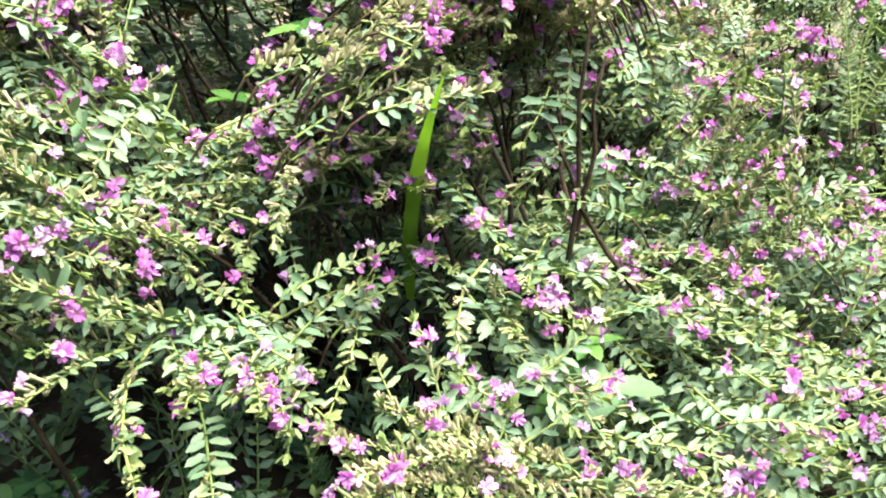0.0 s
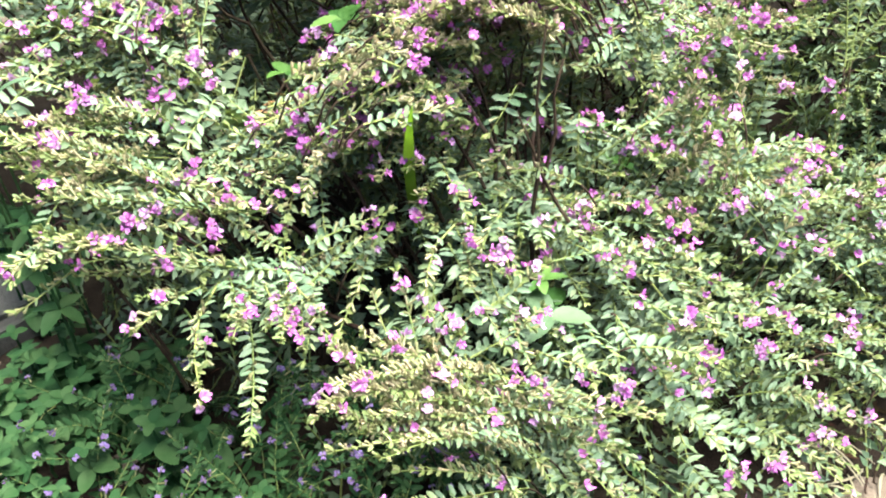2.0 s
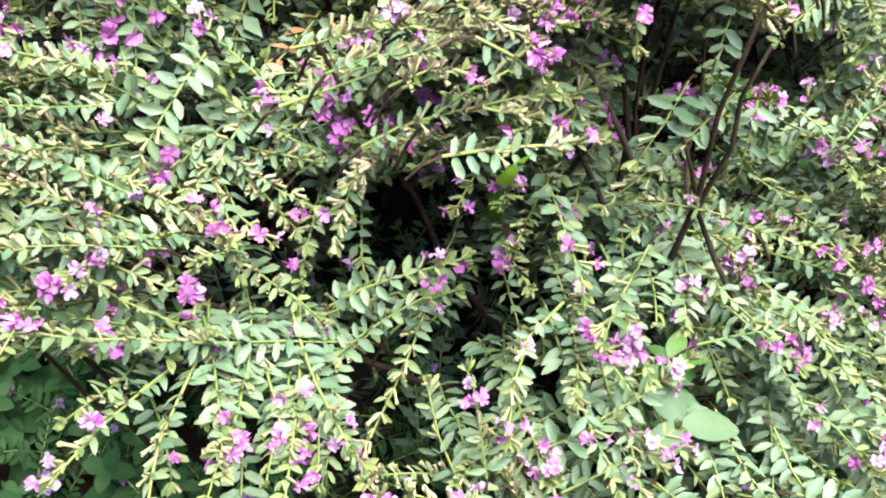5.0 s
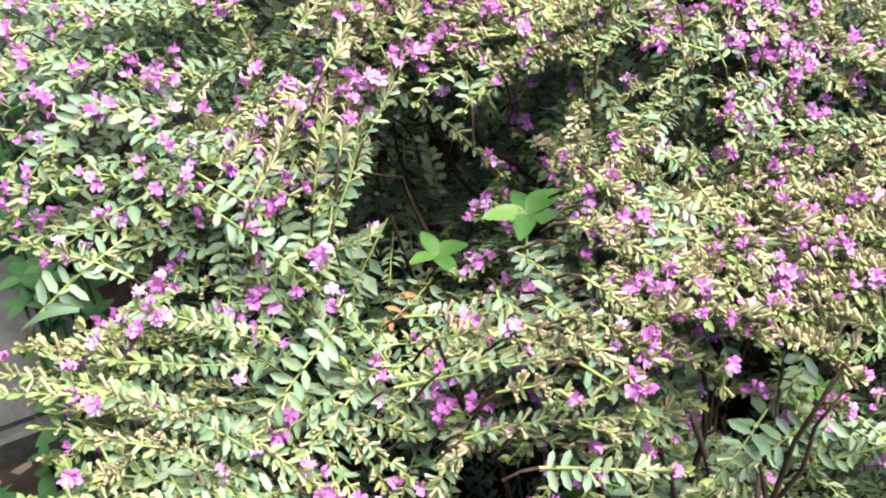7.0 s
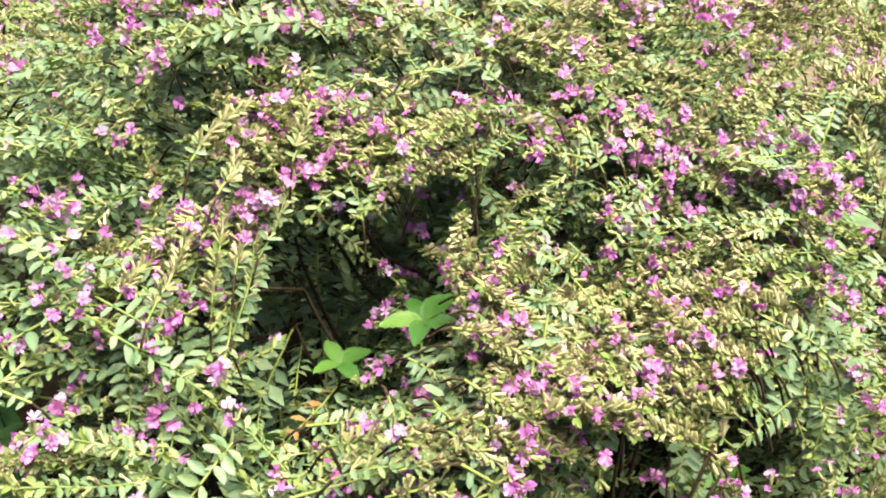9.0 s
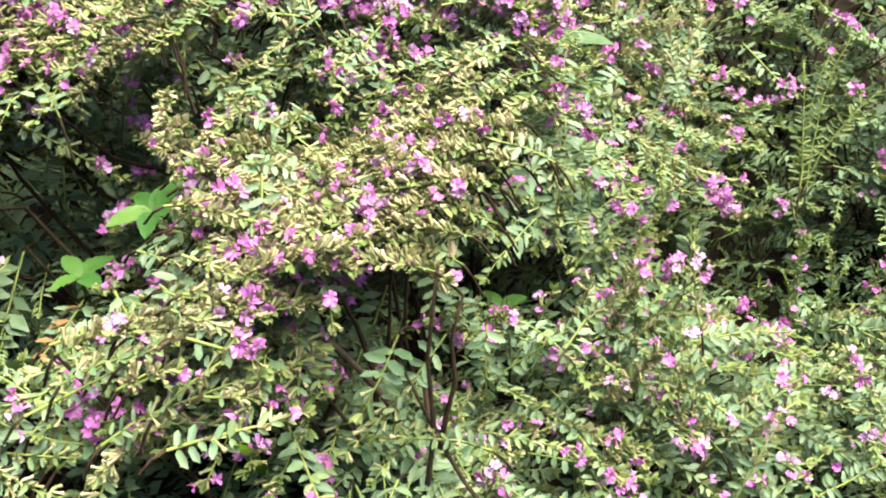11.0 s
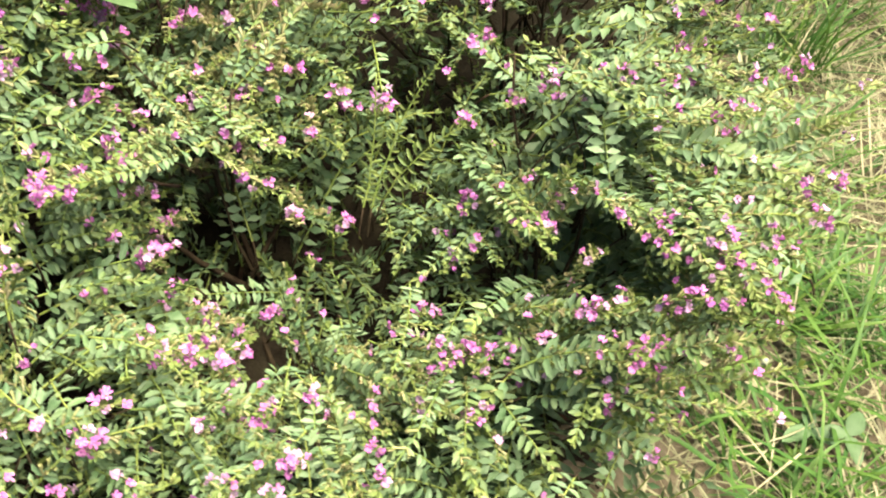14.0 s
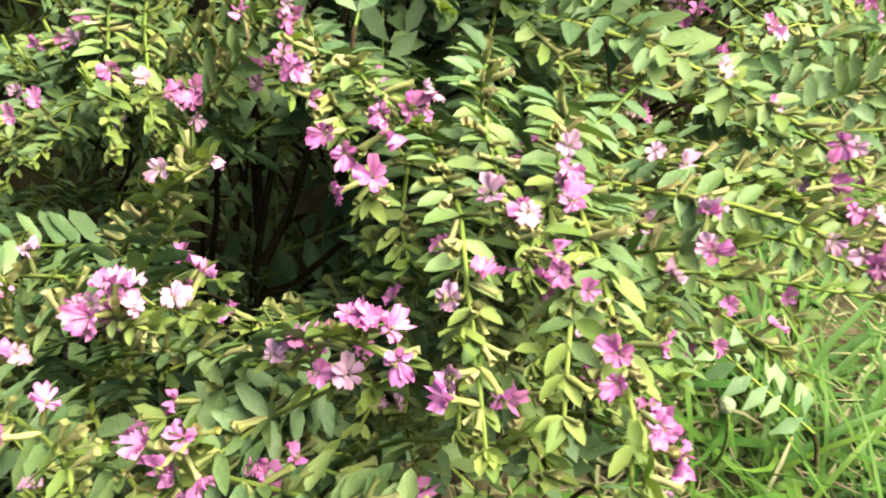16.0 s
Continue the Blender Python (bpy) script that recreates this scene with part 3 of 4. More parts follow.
spray((0.037, 0.373, 0.202), (0.070, 0.404, 0.207), 0.4, 3)
spray((0.075, 0.420, 0.196), (0.143, 0.456, 0.183), 0.5, 5)
spray((0.085, 0.349, 0.175), (0.126, 0.324, 0.178), 0.4, 3)
spray((0.152, 0.453, 0.171), (0.201, 0.438, 0.161), 0.5, 3)
spray((0.131, 0.527, 0.182), (0.181, 0.496, 0.180), 0.7, 4)
spray((0.165, 0.539, 0.195), (0.189, 0.530, 0.241), 0.9, 2)
spray((0.193, 0.561, 0.230), (0.221, 0.556, 0.278), 0.9, 1)
spray((0.176, 0.560, 0.215), (0.181, 0.589, 0.271), 0.8, 0)
spray((0.144, 0.364, 0.173), (0.177, 0.353, 0.175), 0.3, 2)
spray((-0.037, 0.561, 0.258), (-0.080, 0.480, 0.269), 0.5, 4)
spray((-0.082, 0.491, 0.264), (-0.122, 0.440, 0.272), 0.6, 3)
spray((-0.140, 0.424, 0.266), (-0.090, 0.411, 0.249), 0.7, 3)
spray((-0.184, 0.389, 0.282), (-0.132, 0.387, 0.257), 0.7, 3)
spray((-0.185, 0.360, 0.277), (-0.137, 0.358, 0.253), 0.4, 5)
spray((-0.215, 0.353, 0.297), (-0.178, 0.339, 0.275), 0.5, 5)
spray((-0.075, 0.395, 0.232), (-0.036, 0.413, 0.237), 0.3, 3)
spray((-0.013, 0.344, 0.210), (-0.024, 0.366, 0.227), 0.4, 3)
spray((-0.032, 0.464, 0.338), (0.042, 0.494, 0.320), 0.9, 3)
spray((-0.050, 0.449, 0.332), (-0.006, 0.465, 0.335), 0.9, 3)
spray((0.210, 0.584, 0.248), (0.206, 0.585, 0.285), 0.2, 0)
spray((0.334, 0.679, 0.124), (0.320, 0.682, 0.181), 0.2, 2)
spray((0.361, 0.696, 0.117), (0.345, 0.699, 0.175), 0.2, 0)
spray((0.200, 0.569, 0.236), (0.220, 0.565, 0.272), 0.6, 1)
spray((0.097, 0.695, 0.348), (0.153, 0.678, 0.319), 0.1, 0)
spray((0.201, 0.765, 0.233), (0.294, 0.735, 0.194), 0.7, 4)
spray((0.203, 0.778, 0.239), (0.289, 0.761, 0.213), 0.7, 3)
spray((0.232, 0.765, 0.220), (0.196, 0.621, 0.268), 0.5, 2)
spray((0.408, 0.786, 0.176), (0.457, 0.735, 0.187), 0.1, 0)
spray((0.424, 0.809, 0.204), (0.489, 0.733, 0.213), 0.6, 1)
spray((0.090, 0.515, 0.184), (0.144, 0.490, 0.195), 0.8, 3)
spray((0.071, 0.506, 0.188), (0.097, 0.460, 0.209), 0.3, 4)
spray((0.222, 0.530, 0.201), (0.185, 0.538, 0.227), 0.6, 3)
spray((0.241, 0.523, 0.175), (0.279, 0.547, 0.196), 0.6, 4)
spray((0.371, 0.674, 0.113), (0.465, 0.633, 0.150), 0.7, 1)
spray((0.389, 0.574, 0.127), (0.414, 0.526, 0.123), 0.8, 2)
spray((0.319, 0.547, 0.133), (0.362, 0.514, 0.129), 0.3, 5)
spray((0.409, 0.696, 0.119), (0.461, 0.672, 0.160), 0.6, 4)
spray((0.146, 0.512, 0.181), (0.168, 0.472, 0.185), 0.4, 4)
spray((0.121, 0.587, 0.190), (0.133, 0.590, 0.226), 0.4, 4)
spray((0.073, 0.633, 0.216), (0.098, 0.634, 0.252), 0.2, 4)
spray((-0.002, 0.585, 0.322), (0.029, 0.591, 0.298), 0.8, 2)
spray((-0.030, 0.517, 0.344), (0.008, 0.503, 0.336), 1.0, 2)
spray((-0.034, 0.475, 0.351), (0.004, 0.459, 0.340), 1.0, 2)
spray((-0.035, 0.459, 0.348), (-0.008, 0.449, 0.342), 1.0, 2)
spray((0.598, 0.792, 0.233), (0.664, 0.788, 0.254), 0.7, 6)
spray((0.577, 0.834, 0.249), (0.649, 0.823, 0.254), 0.6, 2)
spray((0.584, 0.771, 0.233), (0.631, 0.693, 0.255), 0.6, 3)
spray((0.545, 0.683, 0.189), (0.630, 0.689, 0.235), 0.7, 0)
spray((0.553, 0.663, 0.176), (0.607, 0.638, 0.188), 0.8, 2)
spray((0.494, 0.723, 0.173), (0.516, 0.727, 0.231), 0.5, 1)
spray((0.329, 0.689, 0.127), (0.332, 0.696, 0.177), 0.2, 2)
spray((0.432, 0.791, 0.176), (0.420, 0.745, 0.162), 0.1, 1)
spray((0.532, 0.701, 0.197), (0.584, 0.697, 0.235), 0.8, 5)
spray((0.501, 0.694, 0.172), (0.524, 0.697, 0.211), 0.6, 5)
spray((0.466, 0.714, 0.158), (0.508, 0.675, 0.187), 0.4, 4)
spray((0.446, 0.671, 0.130), (0.461, 0.682, 0.162), 0.5, 5)
spray((0.487, 0.673, 0.156), (0.473, 0.632, 0.154), 0.3, 6)
spray((0.515, 0.784, 0.236), (0.564, 0.723, 0.252), 0.7, 4)
spray((0.562, 0.799, 0.243), (0.599, 0.720, 0.257), 0.7, 3)
spray((0.479, 0.776, 0.199), (0.505, 0.779, 0.256), 0.6, 3)
spray((0.428, 0.797, 0.183), (0.468, 0.794, 0.232), 0.5, 3)
spray((0.539, 0.839, 0.275), (0.601, 0.850, 0.280), 0.8, 3)
spray((0.539, 0.898, 0.277), (0.607, 0.903, 0.275), 0.9, 4)
spray((0.635, 0.865, 0.238), (0.701, 0.832, 0.252), 0.6, 3)
spray((0.628, 0.898, 0.241), (0.696, 0.940, 0.269), 0.7, 2)
spray((0.356, 0.649, 0.112), (0.415, 0.610, 0.137), 0.6, 2)
spray((0.567, 0.699, 0.211), (0.556, 0.666, 0.197), 0.5, 4)
spray((0.561, 0.765, 0.231), (0.609, 0.689, 0.249), 0.6, 3)
spray((0.604, 0.771, 0.229), (0.616, 0.698, 0.257), 0.3, 2)
spray((0.620, 0.722, 0.230), (0.632, 0.692, 0.258), 0.9, 3)
spray((0.577, 0.793, 0.236), (0.597, 0.721, 0.257), 0.5, 4)
spray((0.558, 0.705, 0.211), (0.587, 0.696, 0.247), 0.7, 4)
spray((0.609, 0.813, 0.232), (0.660, 0.793, 0.253), 0.7, 3)
spray((0.604, 0.772, 0.230), (0.630, 0.758, 0.259), 0.5, 3)
spray((0.513, 0.783, 0.232), (0.555, 0.745, 0.255), 0.5, 3)
spray((0.475, 0.799, 0.216), (0.526, 0.746, 0.246), 0.6, 3)
spray((0.501, 0.727, 0.191), (0.524, 0.723, 0.236), 0.8, 2)
spray((0.485, 0.720, 0.175), (0.537, 0.690, 0.220), 0.4, 4)
spray((0.541, 0.673, 0.181), (0.560, 0.676, 0.222), 0.7, 3)
spray((0.059, 0.660, 0.333), (0.014, 0.636, 0.309), 0.9, 2)
spray((0.024, 0.632, 0.307), (-0.010, 0.568, 0.324), 1.0, 2)
spray((0.013, 0.585, 0.309), (-0.006, 0.511, 0.338), 1.0, 2)
spray((0.005, 0.530, 0.330), (-0.016, 0.478, 0.350), 1.0, 2)
spray((-0.018, 0.579, 0.335), (-0.035, 0.510, 0.358), 1.0, 2)
spray((-0.042, 0.614, 0.355), (-0.053, 0.566, 0.358), 0.8, 2)
spray((0.087, 0.671, 0.347), (0.038, 0.656, 0.325), 0.8, 2)
spray((0.013, 0.675, 0.357), (-0.010, 0.640, 0.347), 0.8, 2)
spray((-0.034, 0.667, 0.376), (-0.058, 0.643, 0.382), 0.8, 2)
spray((-0.006, 0.786, 0.387), (-0.041, 0.707, 0.384), 0.8, 4)
spray((-0.155, 0.773, 0.409), (-0.180, 0.680, 0.424), 0.8, 4)
spray((-0.071, 0.830, 0.400), (-0.101, 0.731, 0.415), 0.7, 4)
spray((-0.171, 0.655, 0.404), (-0.205, 0.600, 0.403), 0.8, 4)
spray((-0.143, 0.657, 0.389), (-0.164, 0.608, 0.377), 0.9, 5)
spray((-0.089, 0.534, 0.366), (-0.037, 0.520, 0.350), 1.0, 2)
spray((-0.020, 0.522, 0.349), (0.031, 0.509, 0.323), 1.0, 2)
spray((-0.043, 0.542, 0.357), (0.006, 0.537, 0.328), 1.0, 2)
spray((0.065, 0.624, 0.305), (0.024, 0.530, 0.315), 1.0, 2)
spray((0.040, 0.624, 0.315), (-0.020, 0.524, 0.340), 1.0, 2)
spray((-0.234, 0.501, 0.354), (-0.201, 0.492, 0.339), 0.3, 4)
spray((-0.281, 0.488, 0.369), (-0.249, 0.480, 0.358), 0.3, 4)
spray((-0.266, 0.468, 0.348), (-0.236, 0.470, 0.343), 0.3, 3)
spray((-0.262, 0.497, 0.353), (-0.226, 0.489, 0.342), 0.3, 3)
spray((-0.116, 0.453, 0.281), (-0.085, 0.485, 0.291), 0.5, 4)
spray((-0.063, 0.520, 0.285), (-0.012, 0.524, 0.271), 0.8, 4)
spray((0.097, 0.662, 0.282), (0.068, 0.639, 0.255), 0.4, 5)
spray((0.114, 0.676, 0.313), (0.155, 0.664, 0.296), 0.6, 5)
spray((0.058, 0.668, 0.296), (0.104, 0.652, 0.283), 0.6, 4)
spray((0.173, 0.575, 0.229), (0.183, 0.566, 0.263), 0.8, 2)
spray((0.139, 0.576, 0.205), (0.153, 0.578, 0.244), 0.7, 2)
spray((0.214, 0.550, 0.239), (0.207, 0.573, 0.283), 0.8, 3)
spray((-0.039, 0.534, 0.284), (-0.080, 0.498, 0.305), 0.8, 4)
spray((-0.143, 0.461, 0.286), (-0.177, 0.463, 0.312), 0.4, 4)
spray((-0.189, 0.460, 0.304), (-0.213, 0.462, 0.332), 0.4, 4)
spray((-0.019, 0.548, 0.262), (0.018, 0.608, 0.265), 0.8, 3)
spray((-0.056, 0.455, 0.335), (-0.020, 0.459, 0.342), 1.0, 3)

for base, tip in (((.352, .772, .17), (.380, .835, .272)), ((.346, .770, .17), (.338, .812, .262)), ((.358, .785, .17), (.405, .812, .235))):
    spray(base, tip, 0, 0, narrow=True, young=True)

spray((-.170, .625, .305), (-.255, .565, .325), 0, 0, withered=True)
spray((-.200, .600, .290), (-.235, .520, .300), 0, 0, withered=True)
spray((-.030, .580, .280), (-.055, .535, .280), 0, 0, withered=True)
spray((-.030, .560, .310), (-.045, .515, .315), 0, 0, withered=True)
spray((-.140, .545, .255), (-.155, .500, .250), 0, 0, withered=True)

for x in (-.125, -.10, -.075, -.05, -.02, .005):
    spray((x - .02, .55, .235), (x, .485, .262), .2, 1)
    spray((x, .60, .25), (x + .01, .535, .275), .3, 2)

fill(.0205, .0, .97)
fill(.0300, .038, .95)
fill(.036, .075, .95, 1.25)
fill(.045, .12, .9, 1.4)
fill(.060, .18, .9, 1.5)
fill(.032, .0, 1.0, 1.5, 1.20, 1.60)
fill(.042, .05, 1.0, 1.6, 1.16, 1.60)


def crest(a, c, d, n, width, yellow=1.0, blooms=3, drop=.012, seed=0):
    """The flowering ridge along an arching limb from a over c to d: short side shoots crowded with pale calyces and blossoms."""
    r = np.random.default_rng(seed)
    a, c, d = map(np.array, (a, c, d))
    for k in range(n):
        u = (k + r.uniform(0, 1)) / n
        at = (1 - u) * (1 - u) * a + 2 * u * (1 - u) * (2 * c - (a + d) / 2) + u * u * d
        along = unit(d - a)
        across = unit(np.cross(along, (0, 0, 1.)))
        tip = at + across * r.normal(0, width) + np.array((0, 0, r.normal(0, .006)))
        tip[2] -= abs(np.dot(tip - at, across)) * .35
        way = unit(along * r.uniform(.1, 1.0) + across * (np.sign(np.dot(tip - at, across)) * r.uniform(.2, .9)) + np.array((0, -.25, r.normal(.05, .2))))
        base = tip - way * r.uniform(.035, .065) - np.array((0, 0, drop))
        if in_pit(np.linspace(base, tip, 5)):
            continue
        key = nearest_shrub(*at[:2])
        if k % 2:
            # greener shoots hang under the ridge
            low = at + across * r.normal(0, width * 1.3) + np.array((0, -.012, -r.uniform(.025, .075)))
            rear = low + np.array((r.normal(0, .02), r.uniform(.02, .05), r.uniform(-.005, .03)))
            if not in_pit(np.linspace(rear, low, 4)):
                SHOOTS[key].append(Shoot(rear, low, r.uniform(.05, .2), r, r.uniform(.0, .4), int(r.random() < .3), short=1))
        NEAR[key].append(Shoot(base, tip, r.uniform(.05, .2), r, float(np.clip(yellow + r.normal(0, .12), .3, 1)), int(r.integers(0, blooms + 1)), short=1))


crest((-.235, .515, .345), (-.203, .545, .366), (-.150, .610, .380), 36, .014, .85, 6, seed=1)
crest((-.210, .590, .404), (-.163, .640, .388), (-.085, .655, .380), 58, .024, .9, 6, seed=2)
crest((-.100, .640, .392), (-.055, .700, .372), (.020, .746, .360), 46, .018, .9, 6, seed=3)
crest((.000, .745, .360), (.060, .728, .354), (.140, .720, .338), 44, .020, .85, 6, seed=4)
crest((-.075, .560, .352), (-.055, .538, .345), (-.019, .522, .336), 34, .012, 1.0, 3, seed=5)
crest((-.030, .525, .336), (-.004, .495, .345), (.012, .452, .366), 44, .014, 1.0, 3, seed=6)
crest((.080, .600, .340), (.045, .565, .345), (.000, .520, .338), 40, .013, 1.0, 2, seed=7)
crest((.050, .540, .352), (.040, .500, .358), (.020, .462, .362), 40, .013, 1.0, 4, seed=8)


def overhang(n, low, high, way, key, seed, yellow=.25):
    """Leafy shoots that hang over a steep side between two lines."""
    r = np.random.default_rng(seed)
    (a, b), (c, d) = [[np.array(q) for q in line] for line in (low, high)]
    for _ in range(n):
        u, v = r.random(), r.random()
        tip = (1 - v) * ((1 - u) * a + u * b) + v * ((1 - u) * c + u * d) + r.normal(0, .006, 3)
        base = tip - unit(np.array(way) + r.normal(0, .35, 3)) * r.uniform(.04, .075)
        if not in_pit(np.linspace(base, tip, 4)):
            NEAR[key].append(Shoot(base, tip, r.uniform(.05, .2), r, float(np.clip(yellow + r.normal(0, .2), 0, .8)), int(r.integers(1, 4)) if r.random() < .3 else 0, short=1))


overhang(60, ((.070, .480, .19), (.115, .600, .19)), ((.050, .500, .255), (.085, .600, .265)), (.5, -.6, .1), "B", 71, .08)
overhang(55, ((-.075, .465, .255), (.050, .455, .235)), ((-.070, .490, .320), (.030, .462, .330)), (.1, -.8, -.2), "B", 72)
overhang(40, ((.100, .620, .21), (.170, .600, .215)), ((.090, .655, .30), (.170, .650, .27)), (.2, -.8, -.1), "C", 73, .15)


def undergrowth(step):
    """Dim leafy shoots that stand on the bed, inside the shrubs and along their front."""
    r = np.random.default_rng(61)
    for x0 in np.arange(-.42, .64, step):
        for y0 in np.arange(.24, 1.16, step):
            x, y = x0 + r.uniform(-.5, .5) * step, y0 + r.uniform(-.5, .5) * step
            inside = edge(x, y)
            if inside < -.02 or (x < -.1 and inside < .06):
                continue
            if .20 < x < .40 and .64 < y < .79 and r.random() < .65:
                continue
            top = min(canopy(x, y) - .06, r.uniform(.05, .11))
            if top < .03:
                continue
            a = r.uniform(0, 6.28)
            tip = np.array((x + math.cos(a) * .03, y + math.sin(a) * .03, top))
            SHOOTS[nearest_shrub(x, y)].append(Shoot((x, y, max(.008, top - .07)), tip, .1, r, 0, 0, 1.25, short=2))


undergrowth(.030)


def steep_sides(n):
    """Shoots on the steep sides of the mounds, hanging outwards."""
    r = np.random.default_rng(31)
    e = .02
    done = 0
    while done < n:
        x, y = r.uniform(-.3, .62), r.uniform(.38, .95)
        slope = np.array((canopy(x - e, y) - canopy(x + e, y), canopy(x, y - e) - canopy(x, y + e))) / (2 * e)
        steep = np.linalg.norm(slope)
        if steep < .55 or slope[1] < -.1 or edge(x, y) < .03:
            continue
        done += 1
        heading = unit(slope + r.normal(0, .3, 2))
        tip = np.array((x, y, canopy(x, y) - r.uniform(0, .09))) + np.array((heading[0], heading[1], 0)) * .012
        base = tip - unit((heading[0], heading[1], r.normal(.1, .3))) * r.uniform(.04, .08)
        if in_pit(np.linspace(base, tip, 4)):
            continue
        SHOOTS[nearest_shrub(x, y)].append(Shoot(base, tip, r.uniform(.05, .2), r, r.uniform(0, .5), int(r.integers(1, 4)) if r.random() < .4 else 0, short=2 if y > .7 else 1))


steep_sides(380)


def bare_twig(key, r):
    """The leafless inner twigs of a shrub, forking up to the foliage; their brown carries the shade inside."""
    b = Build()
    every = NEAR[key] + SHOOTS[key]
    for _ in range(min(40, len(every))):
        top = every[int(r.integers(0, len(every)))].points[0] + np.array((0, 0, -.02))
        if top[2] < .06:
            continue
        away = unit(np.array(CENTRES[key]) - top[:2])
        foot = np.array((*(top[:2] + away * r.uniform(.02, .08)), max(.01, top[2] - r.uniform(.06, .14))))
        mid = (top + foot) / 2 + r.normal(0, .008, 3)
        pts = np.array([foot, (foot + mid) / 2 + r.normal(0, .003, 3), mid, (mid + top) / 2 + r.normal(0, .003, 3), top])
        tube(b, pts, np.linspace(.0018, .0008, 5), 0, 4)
    return b.mesh("bare_twig", [SHADED_WOOD])


def shrub(key, label):
    cx, cy = CENTRES[key]
    root = tagged(new("flowering_shrub"), label, "shrub", group="flowering shrubs")
    root.location = (cx, cy, 0)
    back = Matrix.Translation((-cx, -cy, 0))

    def own(name, mesh, parent, m=None, lab="", kind=""):
        ob = part(name, mesh, parent, lab, kind)
        ob.matrix_local = (back if parent is root else Matrix.Identity(4)) @ (m or Matrix.Identity(4))
        return ob

    # woody limbs from the root to under the foliage
    r = np.random.default_rng(ord(key))
    every = NEAR[key] + SHOOTS[key]
    for i in range(7):
        target = every[int(r.integers(0, len(every)))].points[0]
        b = Build()
        a = np.array((cx + r.normal(0, .02), cy + r.normal(0, .02), 0))
        mid = a * .45 + target * .55 + np.array((0, 0, -.15 * target[2]))
        s = np.linspace(0, 1, 9)[:, None]
        pts = (1 - s) ** 2 * a + 2 * s * (1 - s) * mid + s * s * target + r.normal(0, .002, (9, 3))
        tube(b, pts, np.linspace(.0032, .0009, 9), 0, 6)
        own("limb", b.mesh("limb", [SHADED_WOOD]), root, None, "brown woody limb darkened for shade" if i == 0 else "")
    own("inner_brushwood", bare_twig(key, r), root, None, "leafless brown twigs inside the shrub, darkened for shade", "stuff")
    leaf_room = 290
    for sh in NEAR[key]:
        b = Build()
        sh.stem(b)
        sh.cups(b)
        tip = sh.points[-1]
        single = key == "D" and leaf_room > len(sh.at) and tip[0] > .52 and .68 < tip[1] < .86
        if not single:
            sh.foliage(b)
        ob = own("shoot", b.mesh("shoot", SHOOT_MATS), root)
        if single:
            leaf_room -= len(sh.at)
            for turn, at, big, m in zip(sh.turns, sh.at, sh.big, sh.mats):
                own("leaf", LEAF_MESHES[3 * sh.kind + (2 if m == 2 else 1 if m == 7 else 0)], ob, matrix(turn, at, big))
        for at, turn, size, which in sh.flowers:
            own("flower", FLOWERS[which], ob, matrix(turn, at, size))
    b, petals = Build(), Build()
    for sh in SHOOTS[key]:
        sh.stem(b)
        sh.foliage(b)
        sh.cups(b)
    if SHOOTS[key]:
        own("foliage", b.mesh("foliage", SHOOT_MATS), root, None, "dense small green leaves on thin stems", "stuff")
        blooms = [fl for sh in SHOOTS[key] for fl in sh.flowers]
        r.shuffle(blooms)
        for at, turn, size, which in blooms[:100]:
            own("flower", FLOWERS[int(which)], root, matrix(turn, at, size))
        b = Build()
        for at, turn, size, which in blooms[100:]:
            for v, f, k in LOW_SHAPES[int(which)]:
                b.add(placed(v, turn[None], at[None], [size]), f, 0 if k == 0 else 1 if which < 5 else 2)
        if len(blooms) > 100:
            own("blossom", b.mesh("blossom", [CALYX, PETAL, PALE_PETAL]), root, None, "many small pink blossoms", "stuff")
    return root


def bare_limb(parent, points, radii, label):
    """A limb whose bark shows where the foliage parts."""
    s = np.linspace(0, 1, 12)[:, None]
    p = [np.array(q) for q in points]
    pts = (1 - s) ** 3 * p[0] + 3 * s * (1 - s) ** 2 * p[1] + 3 * s * s * (1 - s) * p[2] + s ** 3 * p[3]
    b = Build()
    tube(b, pts, np.linspace(*radii, 12), 0, 6)
    ob = part("limb", b.mesh("limb", [BARK]), parent, label)
    ob.matrix_local = Matrix.Translation(-parent.location)


SHRUB_LABELS = {
    "A": "tall mound of flowering shrub with small green leaves and magenta blossoms",
    "B": "arching flowering shrub with yellow-green tips and pink blossoms",
    "C": "leafy dark green flowering shrub with a few pink blossoms",
    "D": "low flowering shrub at the edge of dry grass, magenta blossoms",
    "E": "far part of the flowering hedge, yellow-green with pink blossoms",
    "F": "far low flowering shrub with yellow-green shoots",
}
SHRUBS = {key: shrub(key, SHRUB_LABELS[key]) for key in CENTRES}
bare_limb(SHRUBS["B"], ((.075, .475, .02), (.075, .50, .17), (.030, .520, .225), (-.012, .484, .318)), (.0026, .0015), "bare light brown limb arching out of the shrub")
bare_limb(SHRUBS["B"], ((.03, .50, .03), (.00, .52, .16), (-.018, .505, .25), (-.045, .470, .318)), (.0024, .0014), "bare light brown limb arching out of the shrub")


# ---- ground ----
def rough(x, y):
    near = math.exp(-((x - .3) ** 2 + (y - .7) ** 2) / 2.0)
    return near * (.012 * noise.noise(Vector((x * 7, y * 7, 0))) + .006 * noise.noise(Vector((x * 30, y * 30, 4))) + .003 * noise.noise(Vector((x * 80, y * 80, 9)))) - .006


